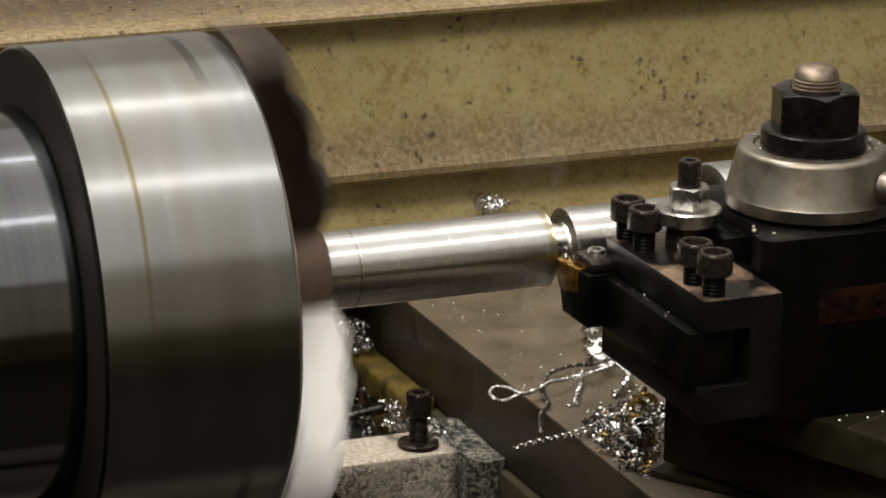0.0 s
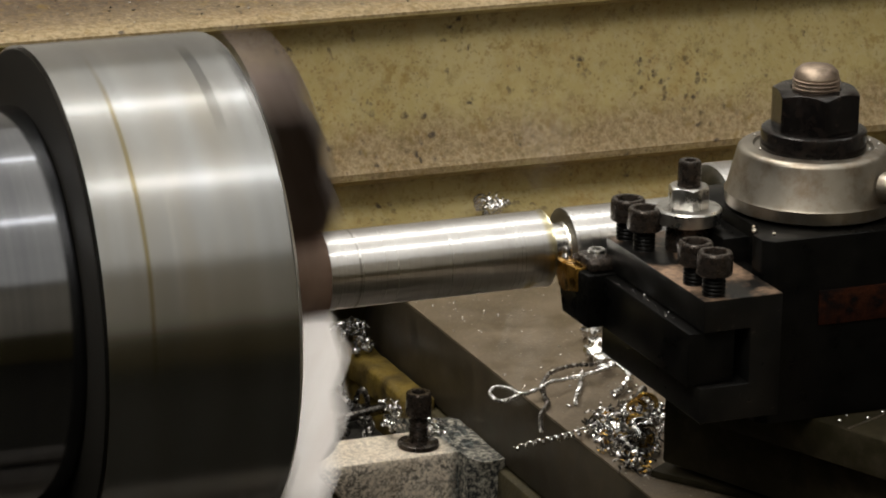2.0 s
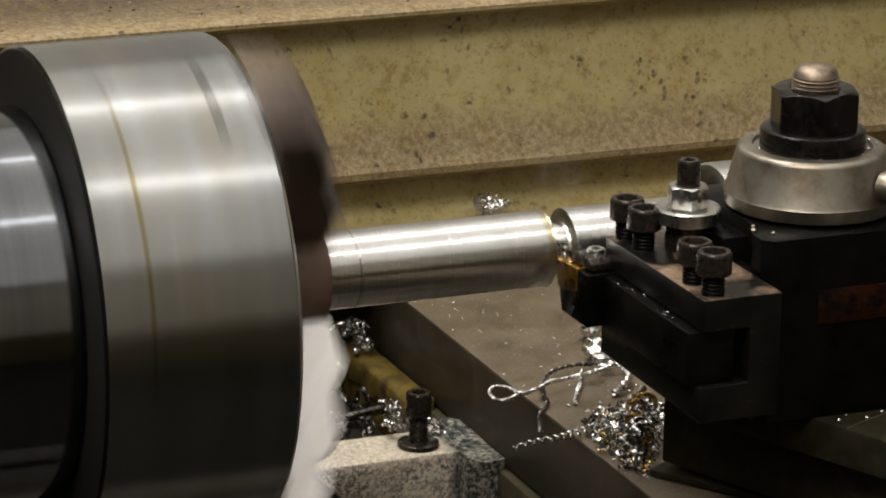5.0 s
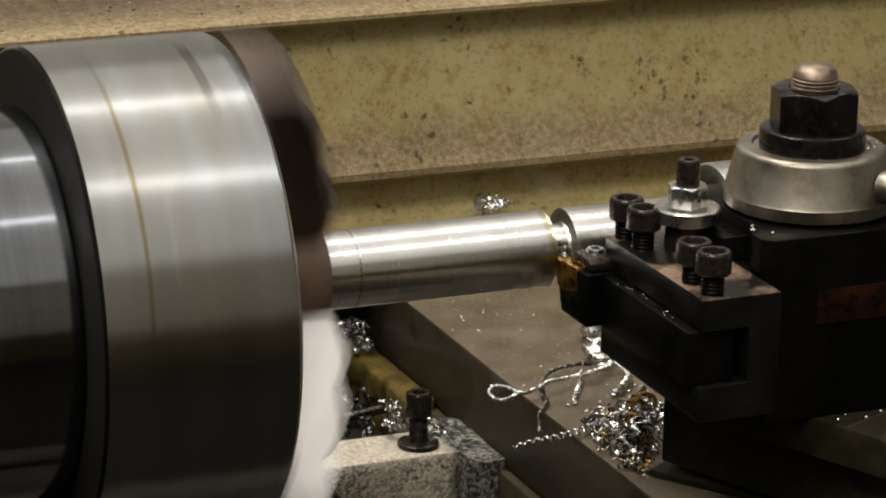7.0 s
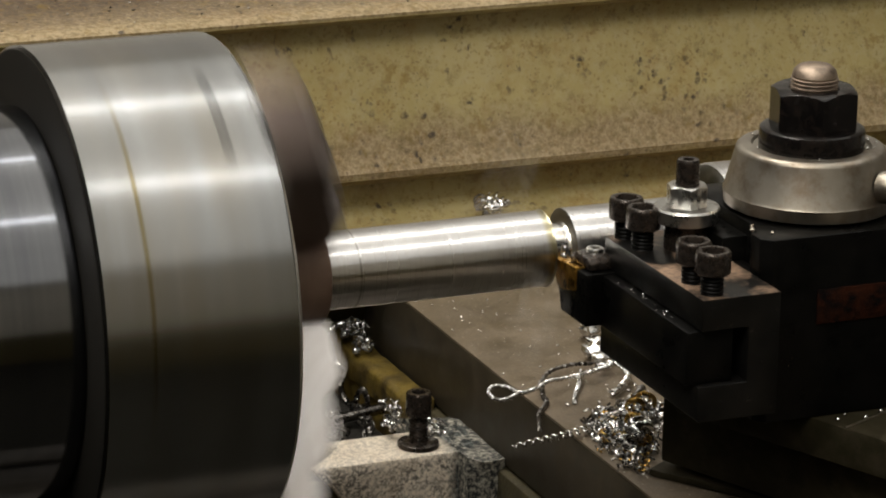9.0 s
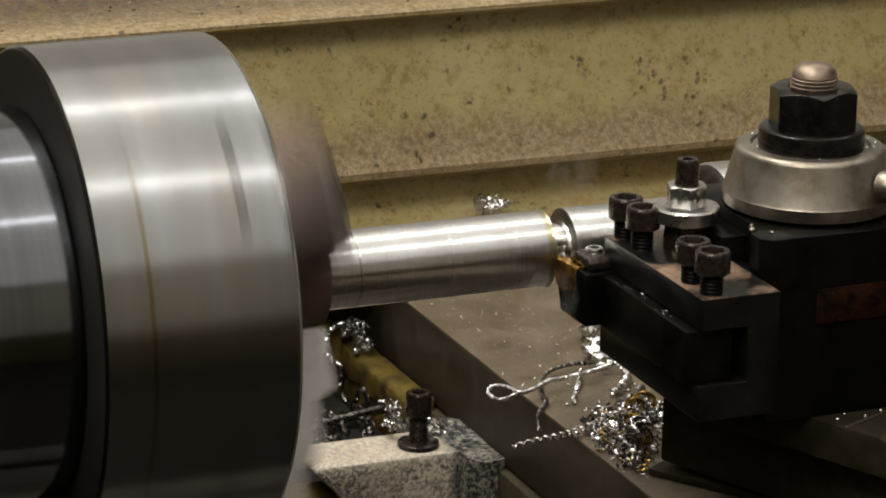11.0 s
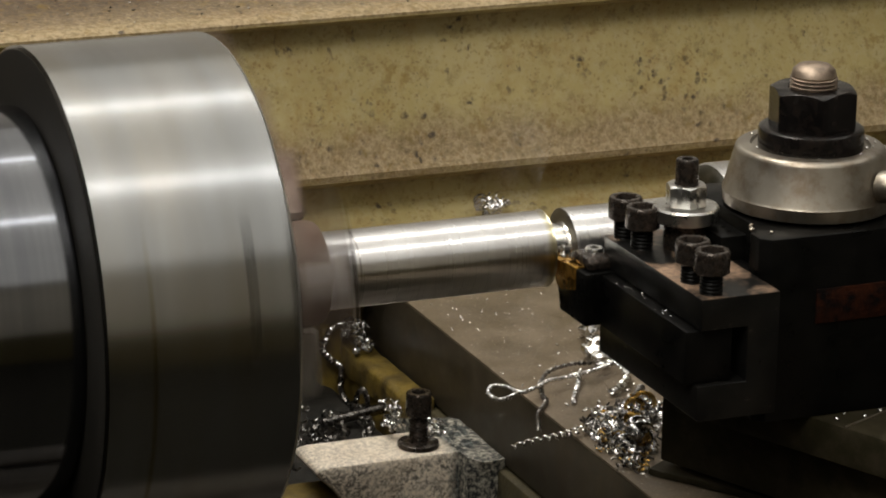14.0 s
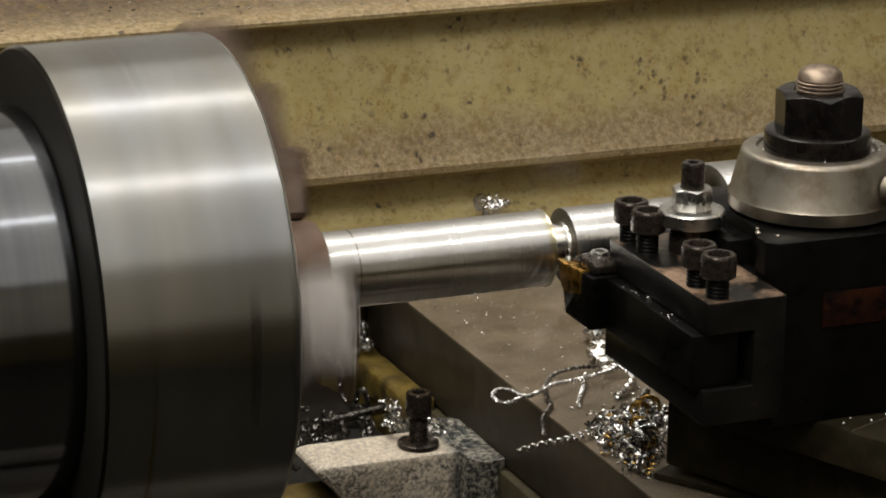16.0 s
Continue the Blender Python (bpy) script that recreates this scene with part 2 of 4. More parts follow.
DUSTY = dusty_black()
SOCKET = plain_metal("black_socket_steel_and_shade", (0.018, 0.0148, 0.0122), (0.046, 0.037, 0.031), 0.21, 0.33, 300, (0.12, 0.078, 0.053), 0.3, 0.6)
HUB = plain_metal("worn_grey_steel", (0.25, 0.225, 0.186), (0.39, 0.355, 0.300), 0.34, 0.48, 45, (0.17, 0.105, 0.055), 0.6)
ZINC = plain_metal("bright_zinc_steel", (0.50, 0.50, 0.48), (0.68, 0.67, 0.65), 0.22, 0.36, 120, (0.30, 0.25, 0.2), 0.4)
STUD = plain_metal("brown_oxide_stud_steel", (0.26, 0.20, 0.155), (0.40, 0.32, 0.25), 0.42, 0.55, 120, (0.05, 0.04, 0.03), 0.5)
GOLD = plain_metal("titanium_nitride_gold", (0.62, 0.34, 0.06), (0.80, 0.47, 0.10), 0.22, 0.34, 160, (0.25, 0.10, 0.02), 0.5)
SWARF = plain_metal("bright_steel_swarf", (0.62, 0.615, 0.605), (0.85, 0.845, 0.84), 0.14, 0.3, 500, (0.2, 0.17, 0.13), 0.5)
DULL = plain_metal("dark_oily_swarf", (0.05, 0.047, 0.043), (0.32, 0.30, 0.28), 0.2, 0.4, 240, (0.03, 0.025, 0.02), 0.6)
STRAW = plain_metal("straw_tinted_swarf", (0.45, 0.26, 0.05), (0.62, 0.42, 0.14), 0.2, 0.35, 300, (0.15, 0.07, 0.02), 0.4)
WALL, IRON, CAST = wall_paint(), slide_iron(), casting_paint()
OILDIRT = dirt("mottled_oily_dirt", (0.010, 0.013, 0.014), (0.52, 0.49, 0.41), 0.45, 420, 0.45, 0.64)
YELLOW = dirt("yellow_olive_casting_paint", (0.040, 0.026, 0.008), (0.185, 0.128, 0.024), 0.45, 75)
COMPOUND = plain_metal("dark_oily_cast_iron", (0.0105, 0.0090, 0.0046), (0.026, 0.0222, 0.0116), 0.38, 0.55, 60, (0.05, 0.04, 0.028), 0.4, 0.0)
GUNK_SHADE = dirt("black_oily_sludge_and_shade", (0.006, 0.006, 0.005), (0.025, 0.022, 0.018), 0.6, 80)
APRON = dirt("olive_stained_iron", (0.022, 0.018, 0.008), (0.075, 0.060, 0.026), 0.55, 70)
BED = dirt("brown_stained_bed_iron", (0.025, 0.019, 0.012), (0.06, 0.045, 0.028), 0.55, 50)
SIDE = plain_metal("wet_oily_shaded_side", (0.022, 0.0178, 0.0112), (0.054, 0.043, 0.028), 0.32, 0.50, 50, (0.075, 0.060, 0.040), 0.4, 0.0, 0.05)
PALE = shop_paint("pale_workshop_plaster", (0.66, 0.63, 0.58), (0.76, 0.73, 0.68))
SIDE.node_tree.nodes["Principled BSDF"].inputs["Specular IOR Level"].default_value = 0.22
ORANGE = dirt("faded_orange_label", (0.002, 0.0012, 0.001), (0.036, 0.0088, 0.0024), 0.7, 130, 0.38, 0.72)
for m, spec in ((OILED, 0.28), (ORANGE, 0.08), (COMPOUND, 0.11), (GUNK_SHADE, 0.25)):
    m.node_tree.nodes["Principled BSDF"].inputs["Specular IOR Level"].default_value = spec
DADO = shop_paint("olive_reflected_panel", (0.085, 0.066, 0.022), (0.12, 0.094, 0.034))
ROOM = shop_paint("dark_workshop_plaster", (0.035, 0.032, 0.028), (0.06, 0.055, 0.047))
LID = shop_paint("dim_workshop_ceiling", (0.62, 0.59, 0.54), (0.74, 0.72, 0.67))
FLOOR = shop_paint("olive_floor_paint", (0.0075, 0.0058, 0.0018), (0.012, 0.0095, 0.0032))


def glowing(name, colour, strength):
    N = Nodes(name)
    N.base((0.8, 0.8, 0.8))
    N.b.inputs["Emission Color"].default_value = (*colour, 1)
    N.b.inputs["Emission Strength"].default_value = strength
    return N.m


TAN = shop_paint("tan_workshop_plaster", (0.57, 0.520, 0.42), (0.67, 0.620, 0.52))
TUBE = glowing("lit_fluorescent_tube", (1.0, 0.985, 0.96), TUBE_GLOW)
TIN = shop_paint("white_lamp_housing", (0.6, 0.6, 0.58), (0.7, 0.7, 0.67))


# ---- mesh helpers ----
def spin(rings, n=48, turn=None, cap=True):
    """A body of revolution about Z. A ring is (radius, height), or a function of the angle that gives both."""
    bm = bmesh.new()
    rows = []
    for ring in rings:
        row = []
        for i in range(n):
            a = math.tau * i / n
            r, z = ring(a) if callable(ring) else ring
            row.append(bm.verts.new((r * math.cos(a), r * math.sin(a), z)))
        rows.append(row)
    for a, b in zip(rows, rows[1:]):
        for i in range(n):
            bm.faces.new((a[i], a[(i + 1) % n], b[(i + 1) % n], b[i]))
    if cap:
        bm.faces.new(list(reversed(rows[0])))
        bm.faces.new(rows[-1])
    if turn is not None:
        bm.transform(turn)
    bmesh.ops.recalc_face_normals(bm, faces=bm.faces)
    return bm


ALONG_X = Matrix(((0, 0, 1, 0), (1, 0, 0, 0), (0, 1, 0, 0), (0, 0, 0, 1)))


def spin_x(profile, n=96, cap=True):
    """A body of revolution about X from (x, radius) pairs."""
    return spin([(r, x) for x, r in profile], n, ALONG_X, cap)


def block(x0, x1, y0, y1, z0, z1, bevel=0.0008, segments=2):
    bm = bmesh.new()
    bmesh.ops.create_cube(bm, size=1)
    for v in bm.verts:
        v.co = ((x0 + x1) / 2 + v.co.x * (x1 - x0), (y0 + y1) / 2 + v.co.y * (y1 - y0), (z0 + z1) / 2 + v.co.z * (z1 - z0))
    if bevel:
        bmesh.ops.bevel(bm, geom=bm.edges[:], offset=bevel, segments=segments, profile=0.5, affect="EDGES")
    return bm


def prism(outline, lo, hi, axis="x", bevel=0.0):
    """A polygon, given in the two other axes in order, drawn out along an axis."""
    bm = bmesh.new()
    put = {"x": lambda a, b, c: (c, a, b), "y": lambda a, b, c: (a, c, b), "z": lambda a, b, c: (a, b, c)}[axis]
    low = [bm.verts.new(put(a, b, lo)) for a, b in outline]
    high = [bm.verts.new(put(a, b, hi)) for a, b in outline]
    k = len(outline)
    for i in range(k):
        bm.faces.new((low[i], low[(i + 1) % k], high[(i + 1) % k], high[i]))
    bm.faces.new(list(reversed(low)))
    bm.faces.new(high)
    bmesh.ops.recalc_face_normals(bm, faces=bm.faces)
    if bevel:
        bmesh.ops.bevel(bm, geom=bm.edges[:], offset=bevel, segments=2, profile=0.5, affect="EDGES")
    return bm


def join(*meshes):
    out = bmesh.new()
    for bm in meshes:
        me = bpy.data.meshes.new("piece")
        bm.to_mesh(me)
        bm.free()
        out.from_mesh(me)
        bpy.data.meshes.remove(me)
    return out


def moved(bm, m):
    bm.transform(m)
    return bm


def part(name, bm, material, parent=None, label="", at=None, sharp=35):
    for f in bm.faces:
        f.smooth = True
    for e in bm.edges:
        e.smooth = e.is_manifold and e.calc_face_angle(0) < radians(sharp)
    me = bpy.data.meshes.new(name)
    bm.to_mesh(me)
    bm.free()
    me.materials.append(material)
    ob = new(name, me)
    if parent is not None:
        ob.parent = parent
    if at is not None:
        ob.matrix_basis = at
    if label:
        ob["label"] = label
    return ob


def thing(name, label, category, group="", at=(0, 0, 0)):
    ob = new(name)
    ob.empty_display_size = 0.02
    ob.location = at
    return tagged(ob, label, category, group)


def hexagon(flat):
    return lambda a: flat / math.cos((a + math.pi / 6) % (math.pi / 3) - math.pi / 6)


def nut_mesh(flat, z0, z1, hole, turn=0.0, n=72):
    """A hexagon nut with the chamfer's arcs on its flats; flat is half the width across flats."""
    h = hexagon(flat)
    f = lambda a: h(a + turn)
    return spin([(hole, z0), lambda a: (f(a) * 0.97, z0), lambda a: (f(a), z0 + 0.0004), lambda a: (f(a), z1 - (f(a) - flat) * 0.62 - 0.0002),
                 (flat * 0.985, z1), (hole + 0.0006, z1), (hole, z1 - 0.0006), (hole, z0)], n, cap=False)


def head_mesh(r, z0, z1, flat, deep, turn=0.0, n=48):
    """The head of a socket screw: knurled side, rounded rim, hexagon socket."""
    h = hexagon(flat)
    f = lambda a: h(a + turn)
    knurl = lambda a: r * (1 - 0.012 * (math.cos(a * n / 2) > 0))
    return spin([(r * 0.9, z0), lambda a: (knurl(a), z0 + 0.0006), lambda a: (knurl(a), z1 - 0.0016), (r * 0.97, z1 - 0.0007), (r * 0.90, z1 - 0.0001),
                 (r * 0.80, z1), lambda a: (f(a) * 1.06, z1 - 0.0001), lambda a: (f(a), z1 - 0.0006), lambda a: (f(a), z1 - deep)], n)


def thread_mesh(r, z0, z1, pitch, n=28):
    rings, z = [(r * 0.85, z0)], z0
    while z < z1:
        rings += [(r * 0.90, z), (r, z + pitch * 0.4), (r, z + pitch * 0.55)]
        z += pitch
    return spin(rings + [(r * 0.85, z1)], n)


def tube(points, radius, sides=6, taper=1.0):
    """A thin wire along a list of points."""
    bm = bmesh.new()
    rows, k = [], len(points)
    side = Vector((0.3, 0.2, 0.93))
    for i, p in enumerate(points):
        d = (points[min(i + 1, k - 1)] - points[max(i - 1, 0)]).normalized()
        u = (side - d * side.dot(d)).normalized()
        side, v = u, d.cross(u)
        r = radius * (1 - (1 - taper) * i / k)
        rows.append([bm.verts.new(p + (u * math.cos(math.tau * j / sides) + v * math.sin(math.tau * j / sides)) * r) for j in range(sides)])
    for a, b in zip(rows, rows[1:]):
        for j in range(sides):
            bm.faces.new((a[j], a[(j + 1) % sides], b[(j + 1) % sides], b[j]))
    bm.faces.new(list(reversed(rows[0])))
    bm.faces.new(rows[-1])
    return bm


def bend(knots, steps):
    """A smooth line through a few knots."""
    k = [Vector(p) for p in knots]
    k = [k[0] * 2 - k[1]] + k + [k[-1] * 2 - k[-2]]
    out = []
    for i in range(1, len(k) - 2):
        for s in range(steps):
            t = s / steps
            out.append(0.5 * (2 * k[i] + (k[i + 1] - k[i - 1]) * t + (2 * k[i - 1] - 5 * k[i] + 4 * k[i + 1] - k[i + 2]) * t * t
                              + (3 * k[i] - k[i - 1] - 3 * k[i + 1] + k[i + 2]) * t ** 3))
    return out + [k[-2]]


def coil(line, radius, turns, phase=0.0, shrink=0.0):
    """Winds a helix round a line."""
    out, side = [], Vector((0.1, 0.3, 0.95))
    k = len(line)
    for i, p in enumerate(line):
        d = (line[min(i + 1, k - 1)] - line[max(i - 1, 0)]).normalized()
        u = (side - d * side.dot(d)).normalized()
        side, v = u, d.cross(u)
        a = phase + math.tau * turns * i / k
        r = radius * (1 - shrink * i / k)
        out.append(p + u * (r * math.cos(a)) + v * (r * math.sin(a)))
    return out


def ribbon(points, width, up=Vector((0, 0, 1)), thick=0.00025):
    """A flat chip along points, with a real thickness."""
    bm = bmesh.new()
    rows, k = [], len(points)
    for i, p in enumerate(points):
        d = (points[min(i + 1, k - 1)] - points[max(i - 1, 0)]).normalized()
        s = d.cross(up)
        s = s.normalized() if s.length > 1e-6 else Vector((1, 0, 0))
        n = s.cross(d)
        w = width * (0.6 + 0.4 * math.sin(math.pi * (i + 0.5) / k)) * 0.5
        rows.append([bm.verts.new(p + s * a + n * b) for a, b in ((-w, -thick), (w, -thick), (w, thick), (-w, thick))])
    for a, b in zip(rows, rows[1:]):
        for j in range(4):
            bm.faces.new((a[j], a[(j + 1) % 4], b[(j + 1) % 4], b[j]))
    bm.faces.new(list(reversed(rows[0])))
    bm.faces.new(rows[-1])
    return bm


# ---- the setting: back guard, bed, room ----
guard_line = [(0.60, 0.060), (0.44, 0.046), (0.305, 0.034), (0.2945, 0.0328), (0.2905, 0.0310), (0.2905, 0.0290), (0.2970, 0.0262),
              (0.3040, 0.0238), (0.3048, 0.0160), (0.3030, 0.0125), (0.3020, 0.0090), (0.2905, -0.0270), (0.2868, -0.0420), (0.2832, -0.0475),
              (0.2836, -0.0510), (0.2930, -0.0545), (0.3000, -0.0580), (0.3000, -0.0690), (0.2940, -0.0745), (0.2900, -0.0770), (0.2700, -0.0996), (0.2712, -0.0990),
              (0.3600, -0.0930), (0.3620, -0.2600), (0.62, -0.2600)]
guard = part("back_guard", prism(guard_line, -0.6, 1.4, "x"), WALL)
tagged(guard, "olive enamelled sheet guard, rust-freckled, with brown dust", "splash guard", kind="structure")
bed = part("bed", join(block(-0.6, 1.4, -0.13, 0.361, -0.30, -0.215, 0.004), block(-0.6, 1.4, 0.13, 0.19, -0.216, -0.185, 0.003),
                       block(-0.6, 1.4, -0.12, -0.08, -0.216, -0.185, 0.003)), BED)
tagged(bed, "brown-stained cast iron lathe bed with two raised ways", "lathe bed", kind="structure")
# Room shell is out of view; wall and floor tones suit the steel's reflections.
tagged(part("floor", block(-3, 4, -4, 2.4, -1.15, -1.05, 0), FLOOR), "dark olive painted workshop floor", "floor", kind="structure")
tagged(part("ceiling", block(-3, 4, -4, 2.4, 2.12, 2.4, 0), LID), "dim grey workshop ceiling", "ceiling", kind="structure")
for nm, b in (("wall_north", (-3, 4, 2.4, 2.5)), ("wall_south", (-3, 4, -4.1, -4)), ("wall_west", (-3.1, -3, -4.1, 2.5)), ("wall_east", (4, 4.1, -4.1, 2.5))):
    tagged(part(nm, block(*b, -1.15, 2.4, 0), {"wall_north": PALE, "wall_east": PALE, "wall_south": TAN}.get(nm, ROOM)), "grey plastered workshop wall", "wall", kind="structure")
# Unseen dark panel that keeps the lower chuck's reflection dark.
tagged(part("dado", block(-2.99, 3.99, -3.995, -3.96, -1.05, 0.05, 0), DADO), "dark olive panel added out of view for the chuck to reflect", "dado", kind="structure")
stand = part("machine_stand", block(-0.6, 1.4, -0.08, 0.66, -1.05, -0.29, 0.01), COMPOUND)
tagged(stand, "dark oily lathe stand under the bed", "machine stand", kind="structure")

# ---- tube lamps over the lathe, parallel to the spindle ----
for nm, ly, lz in (("ceiling_light", -0.82, 1.75), ("ceiling_light", 0.55, 1.80)):
    lamp = thing(nm, "lit fluorescent tube lamp hung under the workshop ceiling", "lamp", "tube lamps", (0.25, ly, lz))
    part("tube", spin_x([(-1.5, 0.012), (-1.5, 0.050), (1.5, 0.050), (1.5, 0.012)], 20), TUBE, lamp, "glowing white tube")
    for sx in (-1.53, 1.53):
        part("end_cap", block(sx - 0.03, sx + 0.03, -0.055, 0.055, -0.058, 2.118 - lz, 0.004), TIN, lamp)

# ---- spindle, chuck and bar ----
def paint(ob, material, pick):
    """A second material on the faces that pick() takes."""
    ob.data.materials.append(material)
    for p in ob.data.polygons:
        if pick(p):
            p.material_index = 1
    return ob


headstock = thing("headstock", "dark oily headstock casting behind the spinning chuck", "headstock")
part("housing", block(-0.58, -0.239, -0.20, 0.22, -0.20, 0.14, 0.012, 3), COMPOUND, headstock)
# Dark block out of view, added only for the chuck's rear face to reflect.
part("reflected_mass", block(-0.58, -0.118, 0.035, 0.275, -0.20, 0.16, 0.012, 3), BED, headstock)

chuck = thing("lathe_chuck", "ground steel three-jaw chuck, spinning, with yellow oil streak", "chuck")


def chuck_body():
    bm = spin_x([(-0.0765, 0.030), (-0.0765, 0.0975), (-0.0762, 0.0986), (-0.0750, 0.1000), (-0.0745, 0.1000), (-0.0600, 0.1), (-0.0206, 0.1), (-0.0164, 0.1), (-0.0022, 0.1000), (-0.0018, 0.1000),
                 (-0.0014, 0.0999), (-0.0005, 0.0993), (0.0000, 0.0985), (0.0000, 0.060), (-0.0008, 0.059), (-0.0008, 0.030), (-0.0008, 0.026)], 144)
    for k in range(3):
        a = radians(90 + 120 * k)
        mid = Vector((-0.0185, -0.1 * math.cos(a), 0.1 * math.sin(a)))
        faces = [f for f in bm.faces if abs(f.calc_center_median().x - mid.x) < 0.002 and (f.calc_center_median() - mid).length < 0.0070 and abs(f.normal.x) < 0.1]
        got = bmesh.ops.extrude_face_region(bm, geom=faces)
        bmesh.ops.translate(bm, verts=[v for v in got["geom"] if isinstance(v, bmesh.types.BMVert)], vec=-mid.normalized() * 0.014)
        bmesh.ops.delete(bm, geom=faces, context="FACES")
    return bm


# Key-hole recesses are coloured dark to stand for the shade inside.
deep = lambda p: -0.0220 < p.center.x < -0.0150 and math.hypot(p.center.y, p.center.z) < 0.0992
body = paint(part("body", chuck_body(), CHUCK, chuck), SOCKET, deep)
# Rear face is painted near black, for the dark it would reflect.
body.data.materials.append(GUNK_SHADE)
# Front rim bevel is painted bright for the highlight along it.
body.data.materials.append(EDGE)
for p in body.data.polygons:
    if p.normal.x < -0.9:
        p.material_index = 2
    elif p.center.x > -0.0015 and math.hypot(p.center.y, p.center.z) > 0.098 and p.normal.x < 0.95:
        p.material_index = 3
part("backplate", spin_x([(-0.240, 0.060), (-0.240, 0.0770), (-0.0790, 0.0772), (-0.0785, 0.0772), (-0.0774, 0.0767), (-0.0766, 0.0755), (-0.0766, 0.0300)], 128), NOSE, chuck, "dark polished spindle flange")


def jaw_mesh():
    """A stepped jaw that points up: two rounded steps that stand further out towards the bar, and a low tip."""
    steps = [(0.0215, -0.002), (0.0215, 0.0385), (0.0228, 0.0400), (0.0455, 0.0405), (0.0488, 0.0388), (0.0498, 0.0332), (0.0715, 0.0328),
             (0.0755, 0.0308), (0.0768, 0.0245), (0.0960, 0.0222), (0.1025, 0.0185), (0.1045, 0.0130), (0.1045, -0.002)]
    bm = prism([(x, r) for r, x in steps], -0.0152, 0.0152, "y")
    bmesh.ops.bevel(bm, geom=[e for e in bm.edges if abs(e.verts[0].co.y - e.verts[1].co.y) < 1e-6], offset=0.0018, segments=2, affect="EDGES")
    for v in bm.verts:
        if v.co.z < 0.034:
            v.co.y *= 0.45 + 0.55 * max(0.0, (v.co.z - 0.0215) / 0.0125)
    return bm


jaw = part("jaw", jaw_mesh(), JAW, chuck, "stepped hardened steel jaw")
# Steps are darkened and bevels brightened in colour, for shade and glint.
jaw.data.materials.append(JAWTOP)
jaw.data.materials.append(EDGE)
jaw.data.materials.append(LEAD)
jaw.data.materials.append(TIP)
# Flanks carry light and shade in colour: the leading one dark, the other bright.
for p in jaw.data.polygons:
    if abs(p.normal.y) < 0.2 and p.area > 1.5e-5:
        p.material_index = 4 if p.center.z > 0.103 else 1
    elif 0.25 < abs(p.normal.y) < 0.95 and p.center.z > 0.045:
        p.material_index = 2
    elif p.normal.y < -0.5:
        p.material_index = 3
part("jaw_guide", block(0.0005, 0.0040, -0.0185, 0.0185, 0.030, 0.0955, 0.0006), FACE, jaw)
for k in (1, 2):
    other = new("jaw", jaw.data)
    other.parent, other["label"] = chuck, "stepped hardened steel jaw"
    other.matrix_basis = Matrix.Rotation(radians(120 * k), 4, "X")
    slot = new("jaw_guide", bpy.data.objects["jaw_guide"].data)
    slot.parent = other

bar = thing("steel_bar", "bright turned steel bar with parting groove and yellow oil marks", "workpiece")
part("rough_end", spin_x([(-0.0005, 0.012), (-0.0005, 0.0213), (0.0385, 0.0213), (0.0402, 0.0206), (0.0408, 0.0196), (0.0408, 0.012)], 96), SCALE, bar, "brown scaled stock end")
part("turned_body", spin_x([(0.0405, 0.011), (0.0405, 0.0154), (0.0412, 0.0158), (0.0416, 0.0158), (0.0540, 0.0158), (0.0543, 0.0158), (0.0545, 0.0157), (0.0547, 0.0158), (0.0550, 0.0158), (0.090, 0.0158), (0.1386, 0.0158), (0.1390, 0.0158),
                             (0.1394, 0.0161), (0.1397, 0.0162), (0.1400, 0.0156), (0.1401, 0.0085)], 128), BAR, bar)
part("groove_neck", spin_x([(0.1398, 0.005), (0.1398, 0.0100), (0.1405, 0.0098), (0.1430, 0.0098), (0.1432, 0.0098), (0.1475, 0.0097), (0.1486, 0.0099), (0.1492, 0.0103), (0.1492, 0.005)], 96), NECK, bar, "freshly cut bright groove floor")
part("tail_section", spin_x([(0.1489, 0.0100), (0.1489, 0.0152), (0.1492, 0.0157), (0.1500, 0.0158), (0.1510, 0.0158), (0.2085, 0.0158), (0.2090, 0.0158), (0.2105, 0.0145), (0.2105, 0.004)], 128), BAR, bar)
paint(bpy.data.objects["tail_section"], FACE, lambda p: p.normal.x < -0.8)

tailstock = thing("tailstock", "steel tailstock quill with a live centre in the bar", "tailstock")
part("quill", spin_x([(0.2170, 0.012), (0.2170, 0.0275), (0.2180, 0.0285), (0.2190, 0.0285), (0.60, 0.0285), (0.60, 0.012)], 96), BAR, tailstock)
part("quill_nose", spin_x([(0.2130, 0.012), (0.2130, 0.0225), (0.2140, 0.0256), (0.2163, 0.0276), (0.2171, 0.0277), (0.2171, 0.012)], 96), COMPOUND, tailstock, "dark rounded quill nose")
part("live_centre", spin_x([(0.2085, 0.0030), (0.2112, 0.0060), (0.2112, 0.0140), (0.2116, 0.0150), (0.2133, 0.0150), (0.2133, 0.006)], 64), HUB, tailstock)
part("casting", block(0.55, 0.80, -0.07, 0.07, -0.22, 0.06, 0.01, 3), YELLOW, tailstock)

# ---- saddle casting with its clamp screw ----
saddle = thing("saddle", "cream-grey pitted saddle casting with olive painted rib", "saddle")


def wing_mesh():
    bm = prism([(0.1055, -0.215), (0.1050, -0.1630), (0.1020, -0.1550), (0.0962, -0.1478), (0.0908, -0.1430), (0.0884, -0.1398), (0.0896, -0.1374), (0.0955, -0.1368),
                (0.1735, -0.1368), (0.1735, -0.215)], 0.128, 0.161, "y", 0.0022)
    return bm


